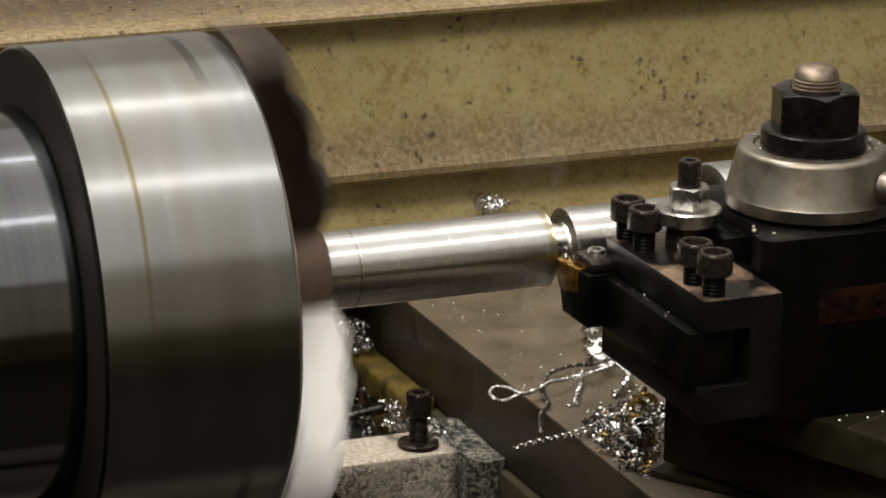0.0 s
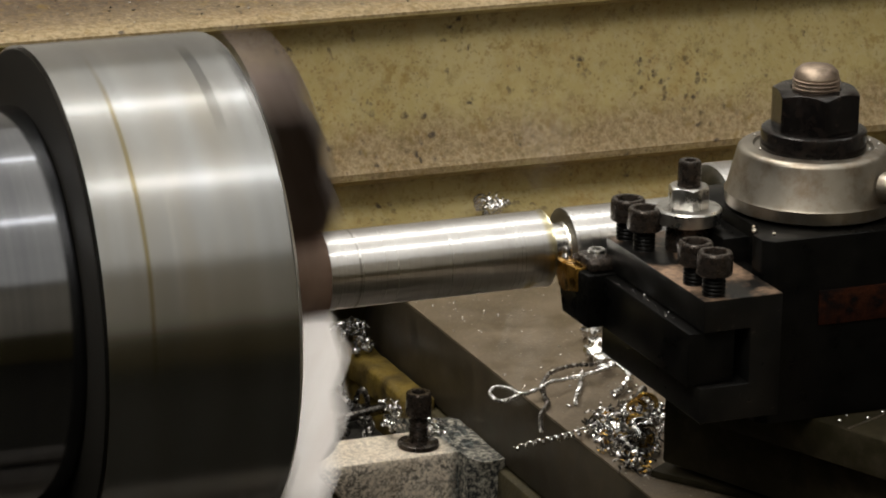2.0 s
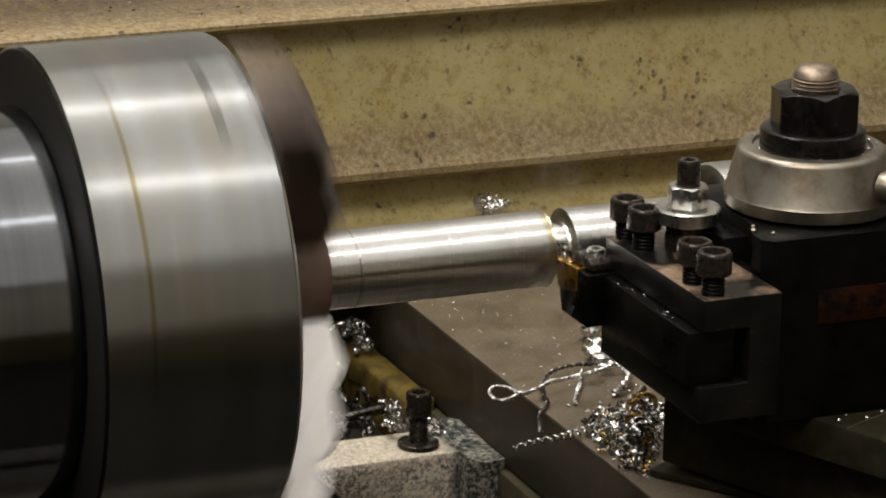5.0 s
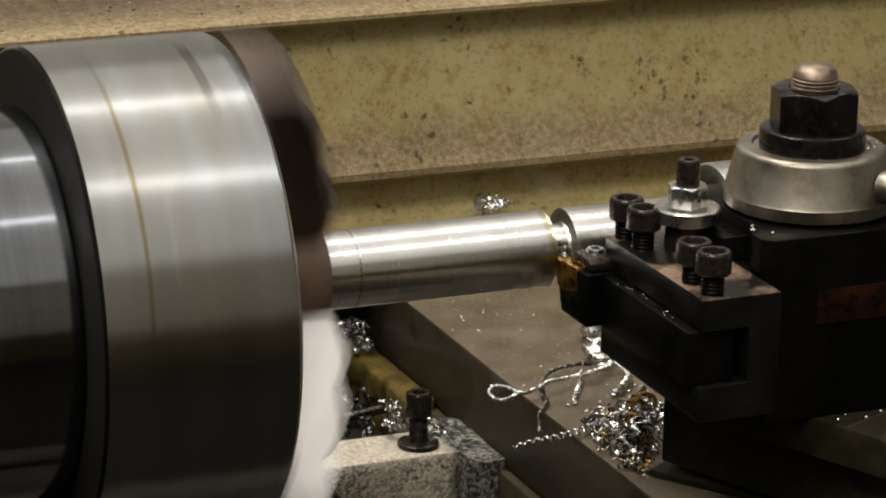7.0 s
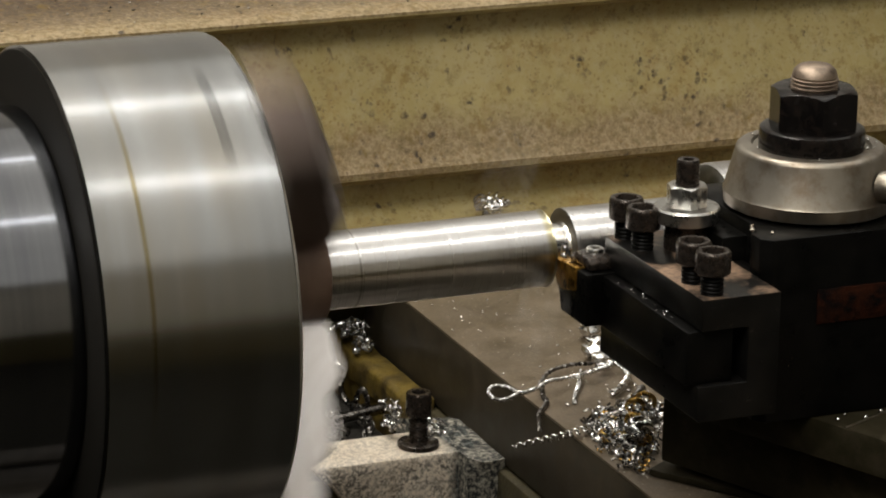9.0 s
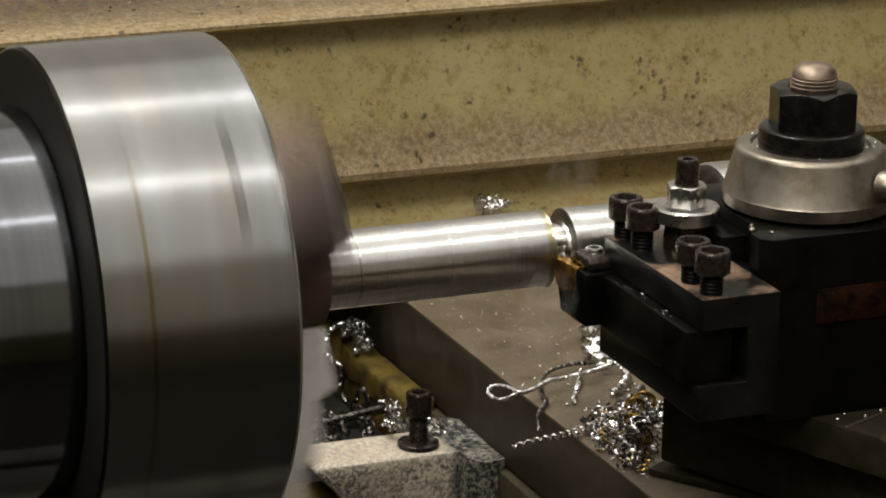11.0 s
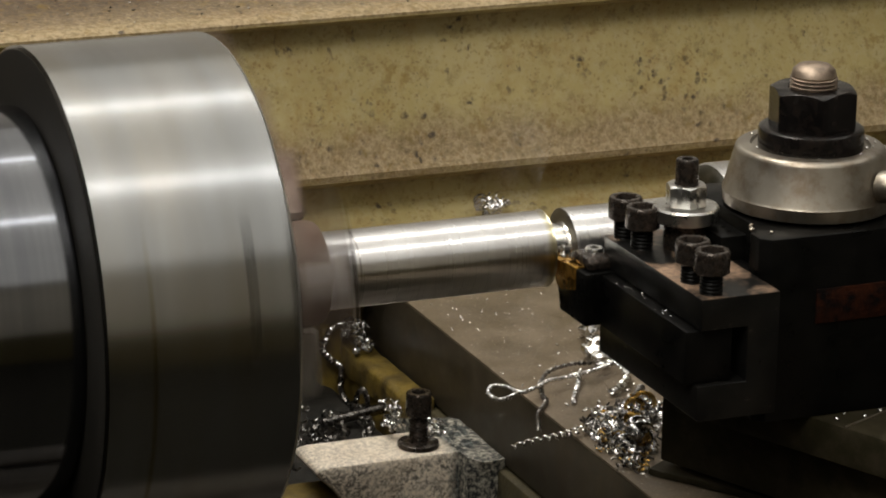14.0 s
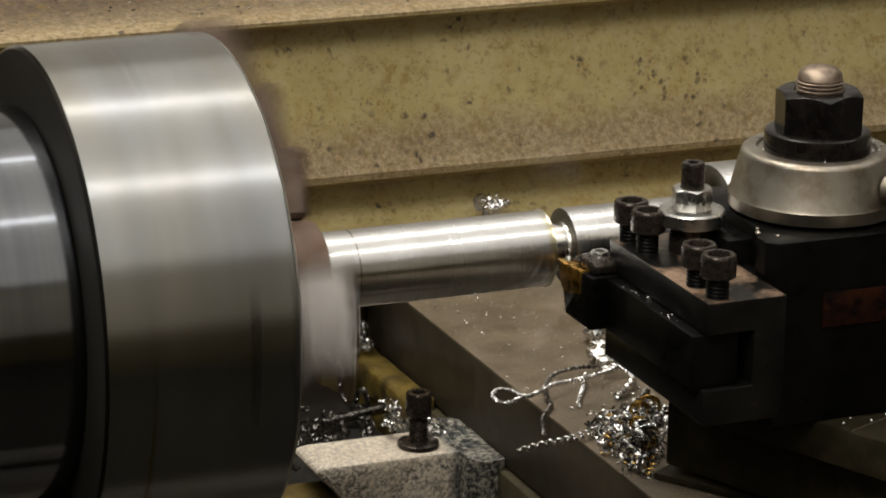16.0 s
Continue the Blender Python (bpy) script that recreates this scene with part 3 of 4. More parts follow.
def rib_mesh():
    """The painted rib behind the casting, rough and rounded along its upper edge."""
    bm = prism([(0.1606, -0.1518), (0.1600, -0.1425), (0.1606, -0.1388), (0.1625, -0.1372), (0.1735, -0.1366), (0.1735, -0.1518)], 0.197, 0.2990, "y", 0.0008)
    long = [e for e in bm.edges if abs(e.verts[0].co.y - e.verts[1].co.y) > 0.05]
    bmesh.ops.subdivide_edges(bm, edges=long, cuts=40, use_grid_fill=True)
    for v in bm.verts:
        v.co.x += noise.noise(v.co * 90) * 0.0010
        v.co.z += noise.noise(v.co * 120) * 0.0011
    return join(bm, block(0.1495, 0.1608, 0.2890, 0.3000, -0.1720, -0.1275, 0.002), block(0.1625, 0.1735, 0.168, 0.297, -0.2140, -0.1510, 0.001))


part("wing", wing_mesh(), CAST, saddle, "cream-grey pitted casting, oily at one end")
part("foot", prism([(0.060, -0.215), (0.060, -0.170), (0.066, -0.160), (0.076, -0.154), (0.110, -0.154), (0.110, -0.215)], 0.136, 0.158, "y", 0.002), YELLOW, saddle, "olive painted rounded foot")
part("rib", rib_mesh(), YELLOW, saddle, "olive-yellow painted rib")
part("apron", block(0.1705, 0.42, -0.30, 0.300, -0.215, -0.142, 0.002), APRON, saddle)


def dirt_mound():
    """Packed oily dirt that fills the corner between casting and slide."""
    bm = block(0.1575, 0.1741, 0.112, 0.204, -0.212, -0.1362, 0)
    bmesh.ops.subdivide_edges(bm, edges=bm.edges[:], cuts=14, use_grid_fill=True)
    for v in bm.verts:
        n = noise.noise(v.co * 260) * 0.0013 + noise.noise(v.co * 700) * 0.0009
        slope = max(0.0, (0.1655 - v.co.x)) * 0.5
        fall = max(0.0, v.co.y - 0.168) * 0.32 if v.co.z > -0.16 else 0.0
        v.co += Vector((0 if v.co.x > 0.172 else n, n + slope, n * 0.4 - 0.0006 - fall))
    return bm


part("packed_dirt", dirt_mound(), OILDIRT, saddle, "mottled blue-grey oily dirt")


def socket_screw(name, label, x, y, z, r, under, tall, shank, flat, parent=None, collar=0.0, material=None, turn=0.0, group=""):
    """A socket cap screw that stands on z: shank with thread, then the head."""
    s = thing(name, label, "screw", group, (x, y, z)) if parent is None else None
    host = s or parent
    at = None if s else pose(x, y, z)
    top = part("head" if s else "clamp_screw", head_mesh(r, under, under + tall, flat, tall * 0.80, turn), material or SOCKET, host, "" if s else "black socket cap screw", at)
    part("thread", thread_mesh(shank, -0.004, under + 0.0004, 0.0015), SOCKET if s else BLACK, host if s else top)
    if collar:
        part("washer", spin([(shank, 0.0), (collar * 0.95, 0.0), (collar, 0.0006), (collar * 0.98, 0.0022), (collar * 0.90, 0.0027), (shank, 0.0027)], 40, cap=False), SOCKET, host)
    return s or top


socket_screw("cap_screw", "black socket cap screw with washer on cream casting", 0.1426, 0.1404, -0.1368, 0.0060, 0.0150, 0.0115, 0.0043, 0.0029, None, 0.0098, turn=0.3)

# ---- cross slide and what rides on it ----
riding = []
slide = thing("cross_slide", "oily brown cast iron cross slide scattered with swarf", "cross slide")
# The oily side is coloured darker than the top to carry its shade.
part("table", block(0.1743, 0.40, -0.45, 0.2935, -0.1405, -0.1012, 0.0009), SIDE, slide, "oily side of the slide, shade in its colour")
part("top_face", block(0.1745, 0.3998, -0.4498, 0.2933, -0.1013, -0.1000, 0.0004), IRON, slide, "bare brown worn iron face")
riding.append(slide)

compound = thing("compound_slide", "black oily compound slide on a round swivel base", "compound slide")
part("swivel_base", block(0, 0.13, -0.30, 0, 0, 0.0032, 0.0008), COMPOUND, compound, at=pose(0.1838, -0.0186, -0.0998, 0, 0, 34))
part("body", block(0, 0.125, -0.30, 0, 0, 0.0290, 0.0012), COMPOUND, compound, at=pose(0.1895, -0.0180, -0.0940, 0, 0, 24))
part("top_slide", block(0, 0.115, -0.27, 0.070, 0, 0.0160, 0.0008), COMPOUND, compound, at=pose(0.2130, -0.1045, -0.0640, 0, 0, 24))
part("scale_strip", block(0.001, 0.070, -0.0168, -0.0160, 0.0158, 0.0165, 0.0002), HUB, compound, at=pose(0.2130, -0.1045, -0.0640, 0, 0, 24))
riding.append(compound)

PX, PY = 0.2289, -0.0641
post = thing("tool_post", "black quick-change tool post with worn grey hub", "tool post", at=(PX, PY, -0.0478))


def post_body():
    h, c = 0.0405, 0.004
    return prism([(-h + c, -h), (h - c, -h), (h, -h + c), (h, h - c), (h - c, h), (-h + c, h), (-h, h - 0.011), (-h + 0.006, h - 0.017), (-h + 0.006, -h + 0.020), (-h, -h + 0.012), (-h, -h + c)], 0, 0.0755, "z", 0.0008)


part("body", post_body(), BLACK, post)
part("wedge", block(-0.0455, -0.030, -0.014, 0.020, 0.004, 0.0700, 0.001), BLACK, post)
part("hub", spin([(0.020, 0.0758), (0.0318, 0.0758), (0.0345, 0.0772), (0.0349, 0.0822), (0.0343, 0.0832), (0.0304, 0.0984), (0.0300, 0.0996), (0.0290, 0.1004), (0.0278, 0.1007), (0.0242, 0.1009), (0.0235, 0.0998), (0.020, 0.0998)], 96, cap=False), HUB, post, "worn grey tapered steel hub")
part("collar", spin([(0.010, 0.0970), (0.0205, 0.0970), (0.0213, 0.0985), (0.0213, 0.1066), (0.0210, 0.1076), (0.0202, 0.1082), (0.0190, 0.1084), (0.010, 0.1084)], 72, cap=False), OILED, post)
nut = part("nut", nut_mesh(0.0159, 0.1082, 0.1243, 0.0098, radians(14)), OILED, post, "black hexagon nut")
stud = part("stud", join(thread_mesh(0.0096, 0.100, 0.1288, 0.0016, 40), spin([(0.0088, 0.1283), (0.0091, 0.1290), (0.0085, 0.1314), (0.0065, 0.1332), (0.003, 0.1340), (0.0005, 0.1342)], 40)), STUD, post, "brown domed threaded stud")
part("lever", moved(join(spin([(0.003, 0.0), (0.0062, 0.0), (0.0066, 0.003), (0.0060, 0.006), (0.0048, 0.008), (0.0048, 0.085), (0.003, 0.086)], 32)), pose(0.0170, -0.0282, 0.0890, 0, 86, -58.9)), HUB, post, "grey steel lever rod")
part("label_plate", block(-0.0164, 0.034, -0.0412, -0.0400, 0.0392, 0.0534, 0.0002), ORANGE, post, "faded orange label plate")
riding.append(post)

holder = thing("tool_holder", "black steel tool holder with four socket screws", "tool holder", at=(0.153, -0.1235, 0.0))
HB = [(0.0, 0.0134), (0.0, 0.0006), (0.0200, 0.0006), (0.0200, -0.0217), (-0.0008, -0.0217), (-0.0008, -0.0352), (0.0, -0.0362), (0.0335, -0.0362), (0.0335, 0.0134)]
part("body", prism(HB, 0.0, 0.0895, "y", 0.0005), DUSTY, holder)
part("dovetail", prism([(0.0333, -0.030), (0.0365, -0.033), (0.0405, -0.033), (0.0405, 0.012), (0.0333, 0.012)], 0.024, 0.082, "y", 0.0006), BLACK, holder)
for k, (sx, sy) in enumerate(((0.0070, 0.0850), (0.0070, 0.0690), (0.0065, 0.0225), (0.0070, 0.0068))):
    socket_screw("", "", sx, sy, 0.0134, 0.0070, 0.0078 + 0.0004 * (k % 2), 0.0092, 0.0046, 0.0042, holder, turn=0.4 * k + 0.2)
bolt = part("adjusting_bolt", spin([(0.002, 0.0), (0.0088, 0.0), (0.0088, 0.0115), (0.002, 0.0115)], 40), SOCKET, holder, "black bolt under a thumb wheel", pose(0.0240, 0.0650, 0.0134))
part("thumb_wheel", spin([(0.004, 0.0112), (0.0128, 0.0112), (0.0134, 0.0118), (0.0135, 0.0166), (0.0129, 0.0174), (0.004, 0.0176)], 64, cap=False), ZINC, bolt, "bright steel thumb wheel")
part("lock_nut", nut_mesh(0.0074, 0.0174, 0.0262, 0.0046, 0.25), ZINC, bolt, "bright hexagon lock nut")
part("set_screw", head_mesh(0.0047, 0.0200, 0.0365, 0.0020, 0.004, 0.2, 40), SOCKET, bolt)
riding.append(holder)

tool = thing("parting_tool", "black parting tool with gold insert held by a clamp", "cutting tool", at=(0.148, -0.121, 0.0))
part("shank", block(0.0, 0.0198, 0.0, 0.084, -0.0214, 0.0, 0.0006), BLACK, tool)
part("head", prism([(0.077, -0.0212), (0.077, 0.0008), (0.098, 0.0002), (0.1045, -0.0035), (0.1045, -0.0120), (0.1015, -0.0212)], -0.0072, 0.0120, "x", 0.0006), BLACK, tool)
insert = part("insert", prism([(0.0865, -0.0085), (0.0865, 0.0012), (0.1030, -0.0003), (0.1098, 0.0000), (0.1094, -0.0025), (0.1046, -0.0110), (0.0990, -0.0118)], -0.0077, -0.0018, "x", 0.0002), GOLD, tool, "gold-coated carbide insert")
clamp = part("clamp", prism([(0.0800, 0.0010), (0.0800, 0.0045), (0.0835, 0.0066), (0.0930, 0.0066), (0.0995, 0.0035), (0.1012, 0.0006), (0.0960, 0.0010)], -0.0045, 0.0075, "x", 0.0010), SOCKET, tool, "black clamp finger")
part("clamp_screw", head_mesh(0.0038, 0.0060, 0.0080, 0.0018, 0.0016, 0.3, 36), ZINC, clamp, "bright clamp screw", pose(0.0020, 0.0895, 0))
riding.append(tool)

# ---- swarf ----
TOP = -0.1000
random.seed(7)


def swarf(name, label, bm, material, group="swarf on the cross slide", rides=True):
    ob = part(name, bm, material, None, "", None, 4 if name == "crumpled_chip" else 60)
    tagged(ob, label, "metal chip", group)
    if rides:
        riding.append(ob)
    return ob


def strand(knots, thick, radius, turns, steps=24):
    line = bend(knots, steps)
    return join(tube(coil(line, radius, turns), thick, 5), tube(coil(line, radius, turns, math.pi), thick, 5))


H = TOP + 0.005
swarf("twisted_strand", "twisted silver swarf strand with a loop at its end",
      strand([(0.2230, 0.1032, H), (0.2105, 0.0977, H), (0.1947, 0.0935, H), (0.1860, 0.0900, H + 0.001), (0.1772, 0.0853, H), (0.1691, 0.0826, H), (0.1662, 0.0916, H),
              (0.1607, 0.0943, H), (0.1553, 0.0867, H), (0.1559, 0.0771, H), (0.1618, 0.0781, H), (0.1694, 0.0833, H)], 0.00042, 0.00072, 52, 30), SWARF)
swarf("hanging_strand", "twisted silver swarf strand bent over the slide's edge",
      strand([(0.1842, 0.0949, TOP + 0.003), (0.1800, 0.0830, TOP + 0.002), (0.1788, 0.0762, TOP + 0.0015), (0.1700, 0.0640, TOP + 0.001), (0.1640, 0.0500, TOP - 0.001)], 0.00050, 0.0008, 16, 20), DULL)
swarf("short_strand", "short twisted swarf strand lying on the cross slide",
      strand([(0.2079, 0.1028, TOP + 0.004), (0.2010, 0.0910, TOP + 0.0020), (0.1963, 0.0834, TOP + 0.0015), (0.1902, 0.0721, TOP + 0.0012)], 0.00050, 0.0008, 13, 20), SWARF)
swarf("long_loop", "dull wire-like chip arched over the cross slide",
      strand([(0.1825, 0.0942, TOP + 0.002), (0.1934, 0.1082, TOP + 0.003), (0.2071, 0.1149, TOP + 0.003), (0.2179, 0.1136, TOP + 0.003)], 0.0006, 0.0007, 14, 14), DULL)
swarf("bent_chip", "thick bent bright chip near the tool",
      strand([(0.2168, 0.1051, TOP + 0.004), (0.2266, 0.1049, TOP + 0.005), (0.2259, 0.0911, TOP + 0.004), (0.2158, 0.0785, TOP + 0.003), (0.2106, 0.0763, TOP + 0.002)], 0.0009, 0.0010, 11, 16), SWARF)
swarf("coil_chip", "long loosely coiled bright chip poking past the slide's edge",
      ribbon(coil(bend([(0.1850, 0.0380, TOP + 0.003), (0.1740, 0.0336, TOP + 0.003), (0.1639, 0.0305, TOP + 0.003), (0.1525, 0.0287, TOP + 0.003), (0.1397, 0.0245, TOP + 0.003)], 60), 0.0016, 11, 0, 0.3), 0.0017), SWARF)
swarf("coil_chip", "tight coiled chip leaning on the swarf heap",
      tube(coil(bend([(0.2080, 0.0480, TOP + 0.004), (0.2160, 0.0600, TOP + 0.006), (0.2240, 0.0730, TOP + 0.004)], 60), 0.0016, 13), 0.0005, 5), DULL)


def flake(cx, cy, cz, size):
    """A crumpled bright chip."""
    bm = bmesh.new()
    bmesh.ops.create_icosphere(bm, subdivisions=2, radius=size)
    for v in bm.verts:
        v.co *= 0.65 + 0.6 * random.random()
        v.co.z *= 0.8
    bm.transform(Matrix.Translation((cx, cy, cz)))
    return bm


for cx, cy, cz, s in ((0.2298, 0.1390, TOP + 0.0100, 0.0050), (0.2242, 0.1264, TOP + 0.0045, 0.0050), (0.2235, 0.1150, TOP + 0.004, 0.0048), (0.2326, 0.1525, TOP + 0.0045, 0.0045), (0.2310, 0.1380, TOP + 0.0040, 0.0050)):
    swarf("crumpled_chip", "crumpled shiny chip heaped under the tool", flake(cx, cy, cz, s), SWARF)


def curls(count, place, r0, r1, wire):
    """Many short curled chips, joined."""
    pieces = []
    for _ in range(count):
        p = Vector(place())
        d = Vector((random.uniform(-1, 1), random.uniform(-1, 1), random.uniform(-0.5, 0.8))).normalized()
        length = random.uniform(0.003, 0.011)
        line = [p + d * (length * (i / 22 - 0.5)) for i in range(23)]
        pts = coil(line, random.uniform(r0, r1), random.uniform(0.8, 3.5), random.uniform(0, 6))
        pieces.append(tube(pts, random.uniform(*wire), 4) if random.random() < 0.5 else ribbon(pts, random.uniform(0.0010, 0.0022), d))
    return join(*pieces)


def heap_spot():
    """A low heap against the compound: a triangle on the slide."""
    u, v = random.random(), random.random()
    if u + v > 1:
        u, v = 1 - u, 1 - v
    x = 0.1800 + 0.0460 * u - 0.0040 * v
    y = 0.0440 + 0.0140 * u - 0.0600 * v
    if x + 0.35 * y < 0.172:
        x += 0.010
    x, y = x + abs(random.gauss(0, 0.003)), y + random.gauss(0, 0.0045)
    return (x, y, TOP + 0.0012 + 0.008 * random.random() ** 1.6 * (0.4 + 0.6 * u))


for count, material, nm, label in ((190, SWARF, "swarf_heap", "heap of small bright curled chips"), (120, DULL, "dark_swarf_heap", "dark oily chips in the swarf heap"), (34, STRAW, "straw_swarf", "straw-coloured chips in the swarf heap")):
    ob = swarf(nm, label, curls(count, heap_spot, 0.0008, 0.0023, (0.00022, 0.00050)), material)
    tagged(ob, kind="stuff")
for cx, cy, cz, rr, ww, first in ((0.1935, 0.0075, 0.0080, 0.0036, 0.0085, 2), (0.1965, 0.0170, 0.0085, 0.0030, 0.0060, 5), (0.1860, 0.0080, 0.0050, 0.0024, 0.0060, 0)):
    swarf("rolled_chip", "wide rolled bright chip in the swarf heap",
          ribbon([Vector((cx + rr * math.cos(a / 5), cy, TOP + cz + rr * math.sin(a / 5))) for a in range(first, first + 20)], ww, Vector((0.5, 0.7, 0.5))), SWARF)
swarf("flat_chip", "short wide flat bright chip standing in the swarf heap",
      ribbon([Vector((0.1955, 0.0075, TOP + 0.0025)), Vector((0.1945, 0.0080, TOP + 0.0055)), Vector((0.1940, 0.0088, TOP + 0.0085)), Vector((0.1945, 0.0100, TOP + 0.0110))], 0.0085, Vector((0.3, 0.9, -0.3))), SWARF)
for cx, cy, cz, rr in ((0.2060, 0.0420, 0.0075, 0.0034), (0.2115, 0.0440, 0.0085, 0.0040), (0.1960, 0.0230, 0.0090, 0.0028)):
    swarf("curled_chip", "straw-coloured open curl on the swarf heap",
          ribbon([Vector((cx + rr * math.cos(a / 5), cy - 0.5 * rr * math.cos(a / 5), TOP + cz + rr * math.sin(a / 5))) for a in range(-3, 19)], 0.0022, Vector((0.4, 0.9, 0.2))), STRAW)
dust = []
for _ in range(260):
    x, y = random.uniform(0.176, 0.31), random.uniform(0.03, 0.25)
    s = random.uniform(0.0003, 0.0008) * (2.0 if random.random() < 0.08 else 1)
    grain = bmesh.new()
    bmesh.ops.create_icosphere(grain, subdivisions=1, radius=s)
    dust.append(moved(grain, Matrix.Translation((x, y, TOP + s * 0.3)) @ Euler((random.uniform(-0.4, 0.4), random.uniform(-0.4, 0.4), random.uniform(0, 3))).to_matrix().to_4x4() @ Matrix.Diagonal((1.2, 0.7, 0.5, 1))))
tagged(swarf("chip_dust", "fine bright chips strewn over the cross slide", join(*dust), SWARF), kind="stuff")

ledge = []
for _ in range(420):
    x, y = random.uniform(-0.05, 0.45), random.uniform(0.300, 0.44)
    z = 0.034 + (y - 0.305) * 0.0889 if y > 0.305 else 0.0335
    s = random.choice((0.0003, 0.0004, 0.0006, 0.0008))
    ledge.append(moved(block(-s, s, -s * 0.5, s * 0.5, -s * 0.2, s * 0.7, 0), pose(x, y, z, random.uniform(-30, 30), 0, random.uniform(0, 180))))
shut = len(ledge) * 7 // 10
tagged(swarf("ledge_grit", "brown grit lying on the guard's ledge", join(*ledge[:shut]), BED, "grit on the guard", False), kind="stuff")
tagged(swarf("ledge_chips", "bright fine chips lying on the guard's ledge", join(*ledge[shut:]), SWARF, "grit on the guard", False), kind="stuff")

swarf("fresh_chip", "small bright chip curling off the tool's edge",
      join(ribbon([Vector((0.1432, -0.0150 - 0.0012 * math.cos(k / 4) - k * 0.00012, 0.0022 + 0.0014 * math.sin(k / 4))) for k in range(22)], 0.0032, Vector((1, 0, 0))),
           ribbon([Vector((0.1418 + 0.0009 * math.sin(k), -0.0160 - k * 0.0005, 0.0012 + 0.0006 * math.cos(k * 1.3))) for k in range(8)], 0.0016)), SWARF, "swarf at the cut")

grains = []
for k in range(16):
    s, w, out = random.uniform(0.0004, 0.0008), random.uniform(0, math.tau), random.uniform(0.0222, 0.0262)
    grain = bmesh.new()
    bmesh.ops.create_icosphere(grain, subdivisions=1, radius=s)
    grains.append(moved(grain, Matrix.Translation((PX + out * math.cos(w), PY + out * math.sin(w), 0.0530 + s * 0.6))))
for x, y in ((0.2420, -0.1080), (0.2265, -0.1068), (0.2330, -0.1120), (0.2480, -0.1230), (0.2210, -0.1110)):
    grain = bmesh.new()
    bmesh.ops.create_icosphere(grain, subdivisions=1, radius=random.uniform(0.0006, 0.0013))
    grains.append(moved(grain, Matrix.Translation((x, y, -0.0474))))
tagged(swarf("chip_grains", "bright grains of swarf lying on the tool post and slide", join(*grains), SWARF, "swarf on the tool post"), kind="stuff")

for x, y, s in ((0.1905, -0.0900, 0.0014), (0.1925, -0.0855, 0.0012), (0.1960, -0.0960, 0.0009)):
    swarf("crumpled_chip", "small bright chip lying on the tool post", flake(x, y, 0.0277 + s * 0.5, s * 0.8), HUB, "swarf on the tool post")
shelf = []
for _ in range(16):
    s = random.uniform(0.0002, 0.0004) * (1.8 if random.random() < 0.15 else 1)
    grain = bmesh.new()
    bmesh.ops.create_icosphere(grain, subdivisions=1, radius=s)
    shelf.append(moved(grain, Matrix.Translation((random.uniform(0.1490, 0.1525), random.uniform(-0.118, -0.044), s * 0.4))))
tagged(swarf("shank_grains", "fine bright grains along the tool shank", join(*shelf), SWARF, "swarf on the tool"), kind="stuff")

# chips that lie still: behind the casting, on the guard and on the bed
def pit_spot():
    return (random.uniform(0.085, 0.152), random.uniform(0.168, 0.240), -0.159 + random.random() * 0.010)


pit = part("sludge", block(-0.30, 0.1568, 0.1665, 0.358, -0.215, -0.158, 0.006), GUNK_SHADE)
tagged(pit, "black oily sludge on the bed behind the casting", "sludge", kind="structure")
tagged(swarf("pit_swarf", "oily dark chips lying behind the casting", curls(90, pit_spot, 0.0008, 0.0022, (0.0003, 0.0007)), DULL, "swarf on the bed", False), kind="stuff")
tagged(swarf("pit_swarf", "bright chips lying behind the casting", curls(9, pit_spot, 0.0008, 0.0018, (0.0003, 0.0006)), SWARF, "swarf on the bed", False), kind="stuff")
swarf("bar_offcut", "dark grey steel offcut lying behind the casting",
      tube(bend([(0.1265, 0.2250, -0.1530), (0.1380, 0.2272, -0.1525), (0.1484, 0.2291, -0.1520), (0.1600, 0.2305, -0.1512)], 14), 0.0028, 8), DULL, "swarf on the bed", False)
swarf("arched_chip", "dull arched chip standing in the sludge",
      strand([(0.1440, 0.2330, -0.1550), (0.1470, 0.2320, -0.1440), (0.1490, 0.2300, -0.1400), (0.1512, 0.2300, -0.1440), (0.1530, 0.2310, -0.1530)], 0.0009, 0.0007, 7, 10), DULL, "swarf on the bed", False)
swarf("curl_chip", "curved dull chip leaning behind the casting",
      strand([(0.1560, 0.2770, -0.1449), (0.1530, 0.2700, -0.1540), (0.1530, 0.2560, -0.1570), (0.1560, 0.2420, -0.1540)], 0.0010, 0.0008, 6, 12), DULL, "swarf on the bed", False)
swarf("screw_swarf", "small bright chips round the cap screw",
      curls(16, lambda: (0.1400 - random.random() * 0.008, 0.150 + random.random() * 0.01, -0.135 + random.random() * 0.016), 0.0006, 0.0014, (0.0003, 0.0005)), SWARF, "swarf on the casting", False)["kind"] = "stuff"
swarf("screw_swarf", "small bright chips round the cap screw",
      curls(14, lambda: (0.152 + random.random() * 0.008, 0.150 + random.random() * 0.01, -0.1365 + random.random() * 0.006), 0.0008, 0.002, (0.0003, 0.0006)), SWARF, "swarf on the casting", False)["kind"] = "stuff"
swarf("hanging_swarf", "crumpled chips caught on the olive rib",
      curls(15, lambda: (0.161 + random.random() * 0.006, 0.266 + random.random() * 0.032, -0.133 + random.random() * 0.010), 0.0012, 0.0028, (0.0005, 0.0010)), SWARF, "swarf on the saddle", False)["kind"] = "stuff"
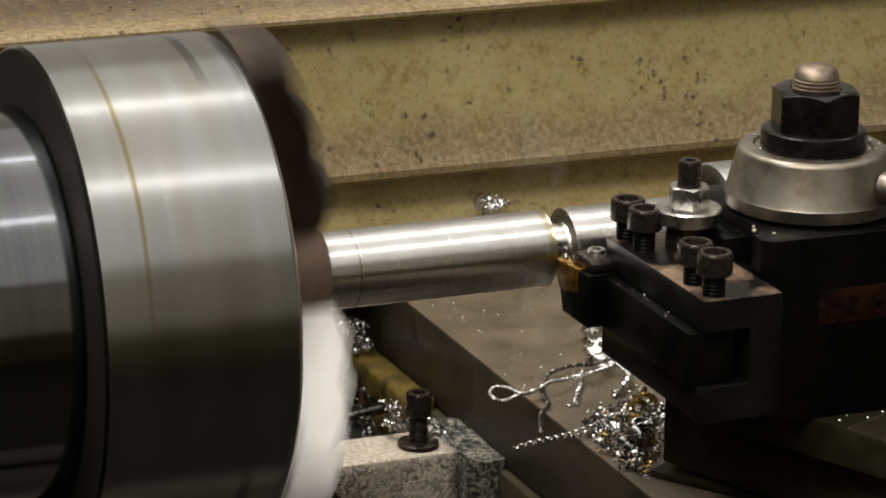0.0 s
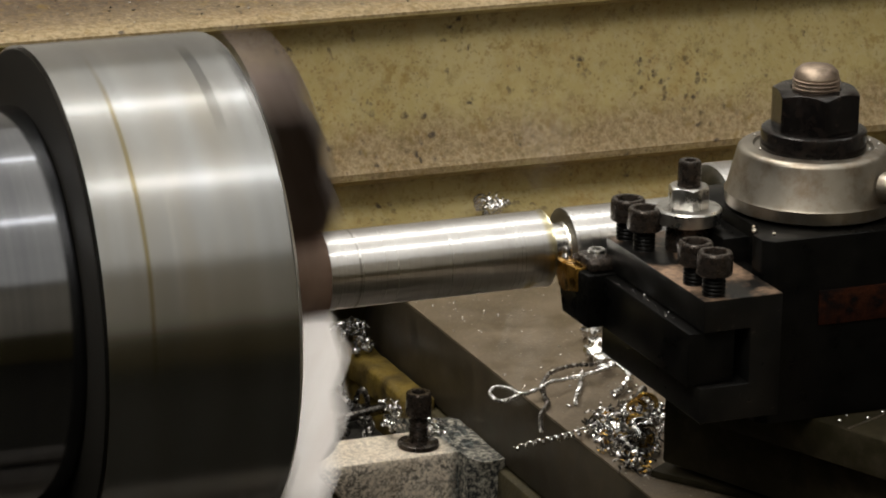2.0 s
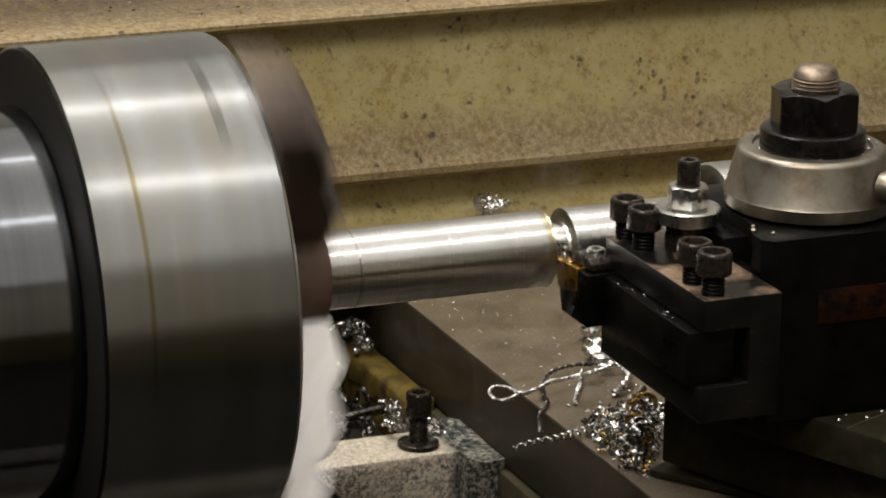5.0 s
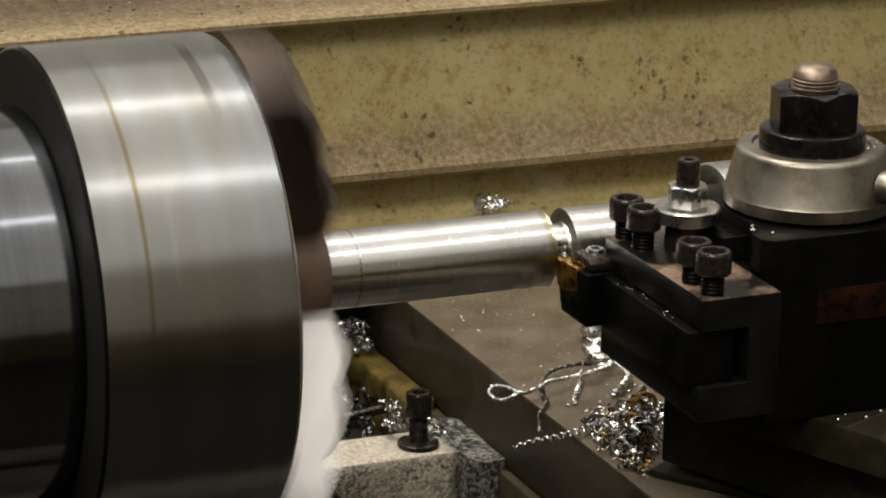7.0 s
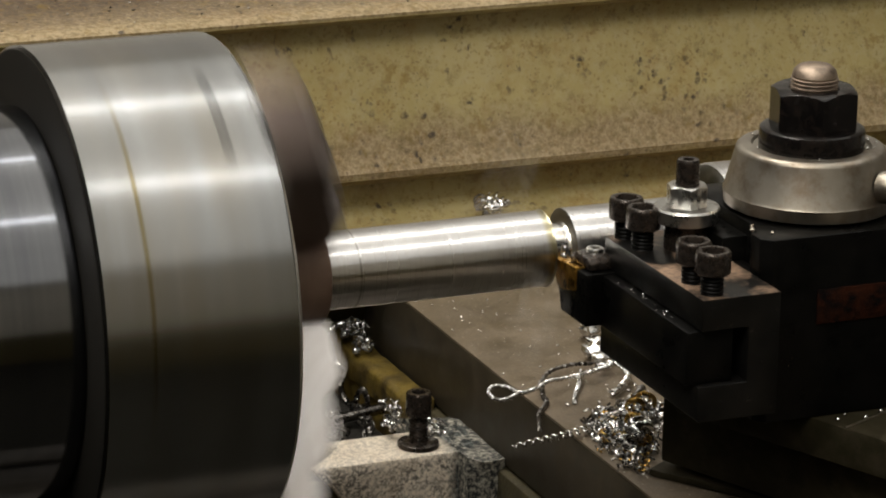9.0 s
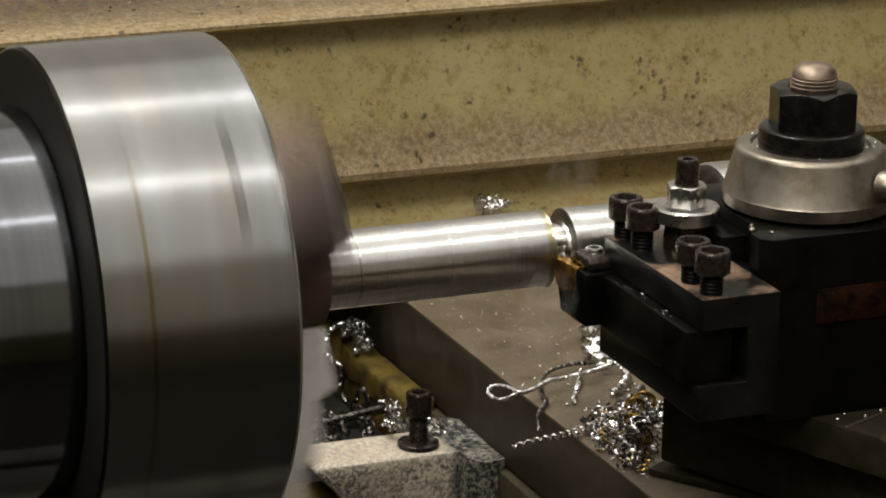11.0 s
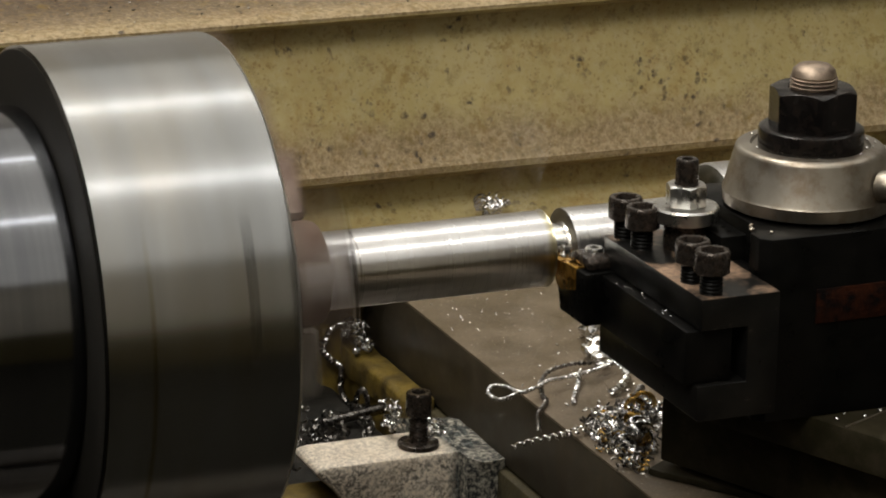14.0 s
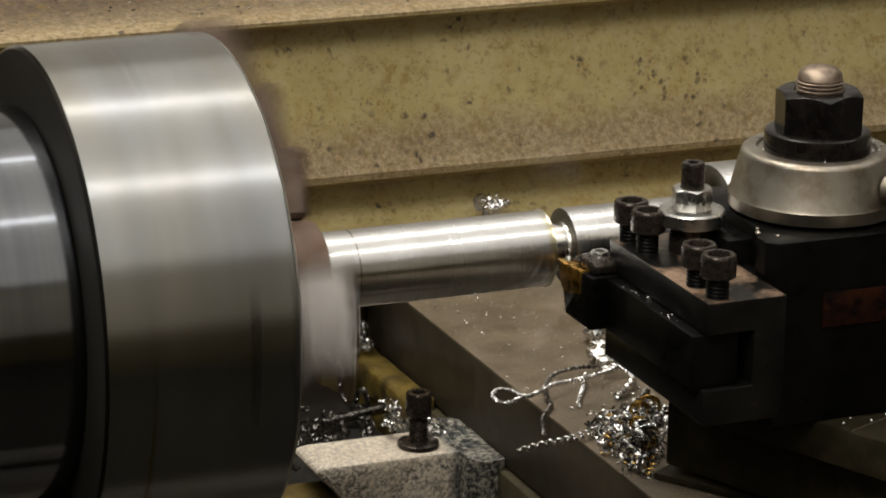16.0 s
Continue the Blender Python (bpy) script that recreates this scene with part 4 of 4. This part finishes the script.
for cx, cy, cz, s in ((0.1655, 0.2950, -0.1290, 0.0026), (0.1665, 0.2830, -0.1260, 0.0028), (0.1650, 0.2755, -0.1310, 0.0026), (0.1610, 0.2700, -0.1345, 0.0022), (0.1595, 0.2835, -0.1300, 0.0024)):
    swarf("crumpled_chip", "crumpled dull chip caught on the olive rib", flake(cx, cy, cz, s), ZINC, "swarf on the saddle", False)
swarf("curl_chip", "curved bright chip hanging beside the rib",
      strand([(0.1640, 0.284, -0.1225), (0.1600, 0.285, -0.1248), (0.1550, 0.285, -0.1256), (0.1515, 0.285, -0.1292), (0.1486, 0.285, -0.1370), (0.1512, 0.285, -0.1412), (0.1548, 0.285, -0.1446),
              (0.1592, 0.285, -0.1484)], 0.0009, 0.0010, 12, 14), SWARF, "swarf on the saddle", False)
swarf("guard_chip", "shiny bird's-nest chip resting on the guard's lower fold",
      moved(curls(13, lambda: (random.gauss(0, 0.0034), random.gauss(0, 0.002), random.gauss(0, 0.0026)), 0.0014, 0.0032, (0.0004, 0.0008)), pose(0.2365, 0.281, -0.0690)), SWARF, "swarf on the guard", False)["kind"] = "stuff"
swarf("crumpled_chip", "shiny crumpled chip on the guard's lower fold", flake(0.2375, 0.2800, -0.0705, 0.0050), SWARF, "swarf on the guard", False)


# ---- thin smoke from the cut ----
def smoke_haze():
    """Nearly clear grey haze, thick in the middle of its puff and torn by noise."""
    N = Nodes("thin_grey_smoke", 1.0, 0.0, 0.0)
    N.base((0.75, 0.72, 0.68))
    far = N.t.nodes.new("ShaderNodeVectorMath")
    far.operation = "LENGTH"
    N.link(N.scaled(70, 70, 34), far.inputs[0])
    N.link(N.math("MULTIPLY", N.ramp(far.outputs["Value"], 0.95, 0.15, 0.0, 0.13), N.ramp(N.noise(1.0, 4, 0.6, N.scaled(130, 130, 60)), 0.40, 0.66)), N.b.inputs["Alpha"])
    return N.m


HAZE = smoke_haze()


def puff(lean):
    """A tall soft lump of smoke that leans as it rises."""
    bm = bmesh.new()
    bmesh.ops.create_icosphere(bm, subdivisions=4, radius=1)
    for v in bm.verts:
        z = v.co.z
        w = 0.0105 * (1 + 0.25 * noise.noise(v.co * 2.0 + Vector((lean * 90, 0, 0))))
        v.co = Vector((v.co.x * w + lean * z + 0.004 * math.sin(z * 3), v.co.y * w, z * 0.024))
    return bm


smoke = []
for lean, first in ((-0.004, (0.140, 0.004, 0.034)), (0.003, (0.122, -0.030, -0.020))):
    wisp = tagged(part("smoke_wisp", puff(lean), HAZE), "thin grey wisp of smoke drifting from the cut", "smoke", "smoke at the cut", "stuff")
    wisp.visible_shadow = False
    smoke.append((wisp, first))


# ---- what moves ----
# the spindle's turns in degrees: about 181 a minute, a little slower or faster under the cut
SPIN_T = (0.0, 4.2, 6.4, 9.2, 11.3, 16.0)
SPIN_A = (8.0, 4570.25, 6925.65, 9969.95, 12255.9, 17369.5)


def motions():
    turning = [(k / 30, pose(0, 0, 0, float(np.interp(k / 30, SPIN_T, SPIN_A)) % 360)) for k in range(481)]
    for ob in (chuck, bar):
        walk(ob, turning)
        keys = ob.animation_data
        for curve in keys.action.layers[0].strips[0].channelbag(keys.action_slot).fcurves:
            for key in curve.keyframe_points:
                key.interpolation = "LINEAR"
    feed = ((0.0, 0.0), (2.0, 0.0), (4.0, 0.0004), (6.5, 0.0010), (9.0, 0.0015), (12.0, 0.0021), (14.4, 0.0022), (14.8, 0.0017), (15.2, 0.0000), (15.6, -0.0018), (16.0, -0.0031))
    for ob in riding:
        base = ob.location.copy()
        walk(ob, [(t, Matrix.Translation(base + Vector((0, d, 0)))) for t, d in feed])
    for k, (ob, first) in enumerate(smoke):
        walk(ob, [(t, Matrix.Translation(Vector(first) + Vector((0.012 * math.sin(1.3 * t + k), 0.010 * math.sin(0.9 * t + 2 * k), 0.010 * math.sin(1.1 * t + 3 * k))))
                   @ Matrix.Rotation(0.8 * math.sin(0.7 * t + k), 4, "Z")) for t in range(17)])


motions()
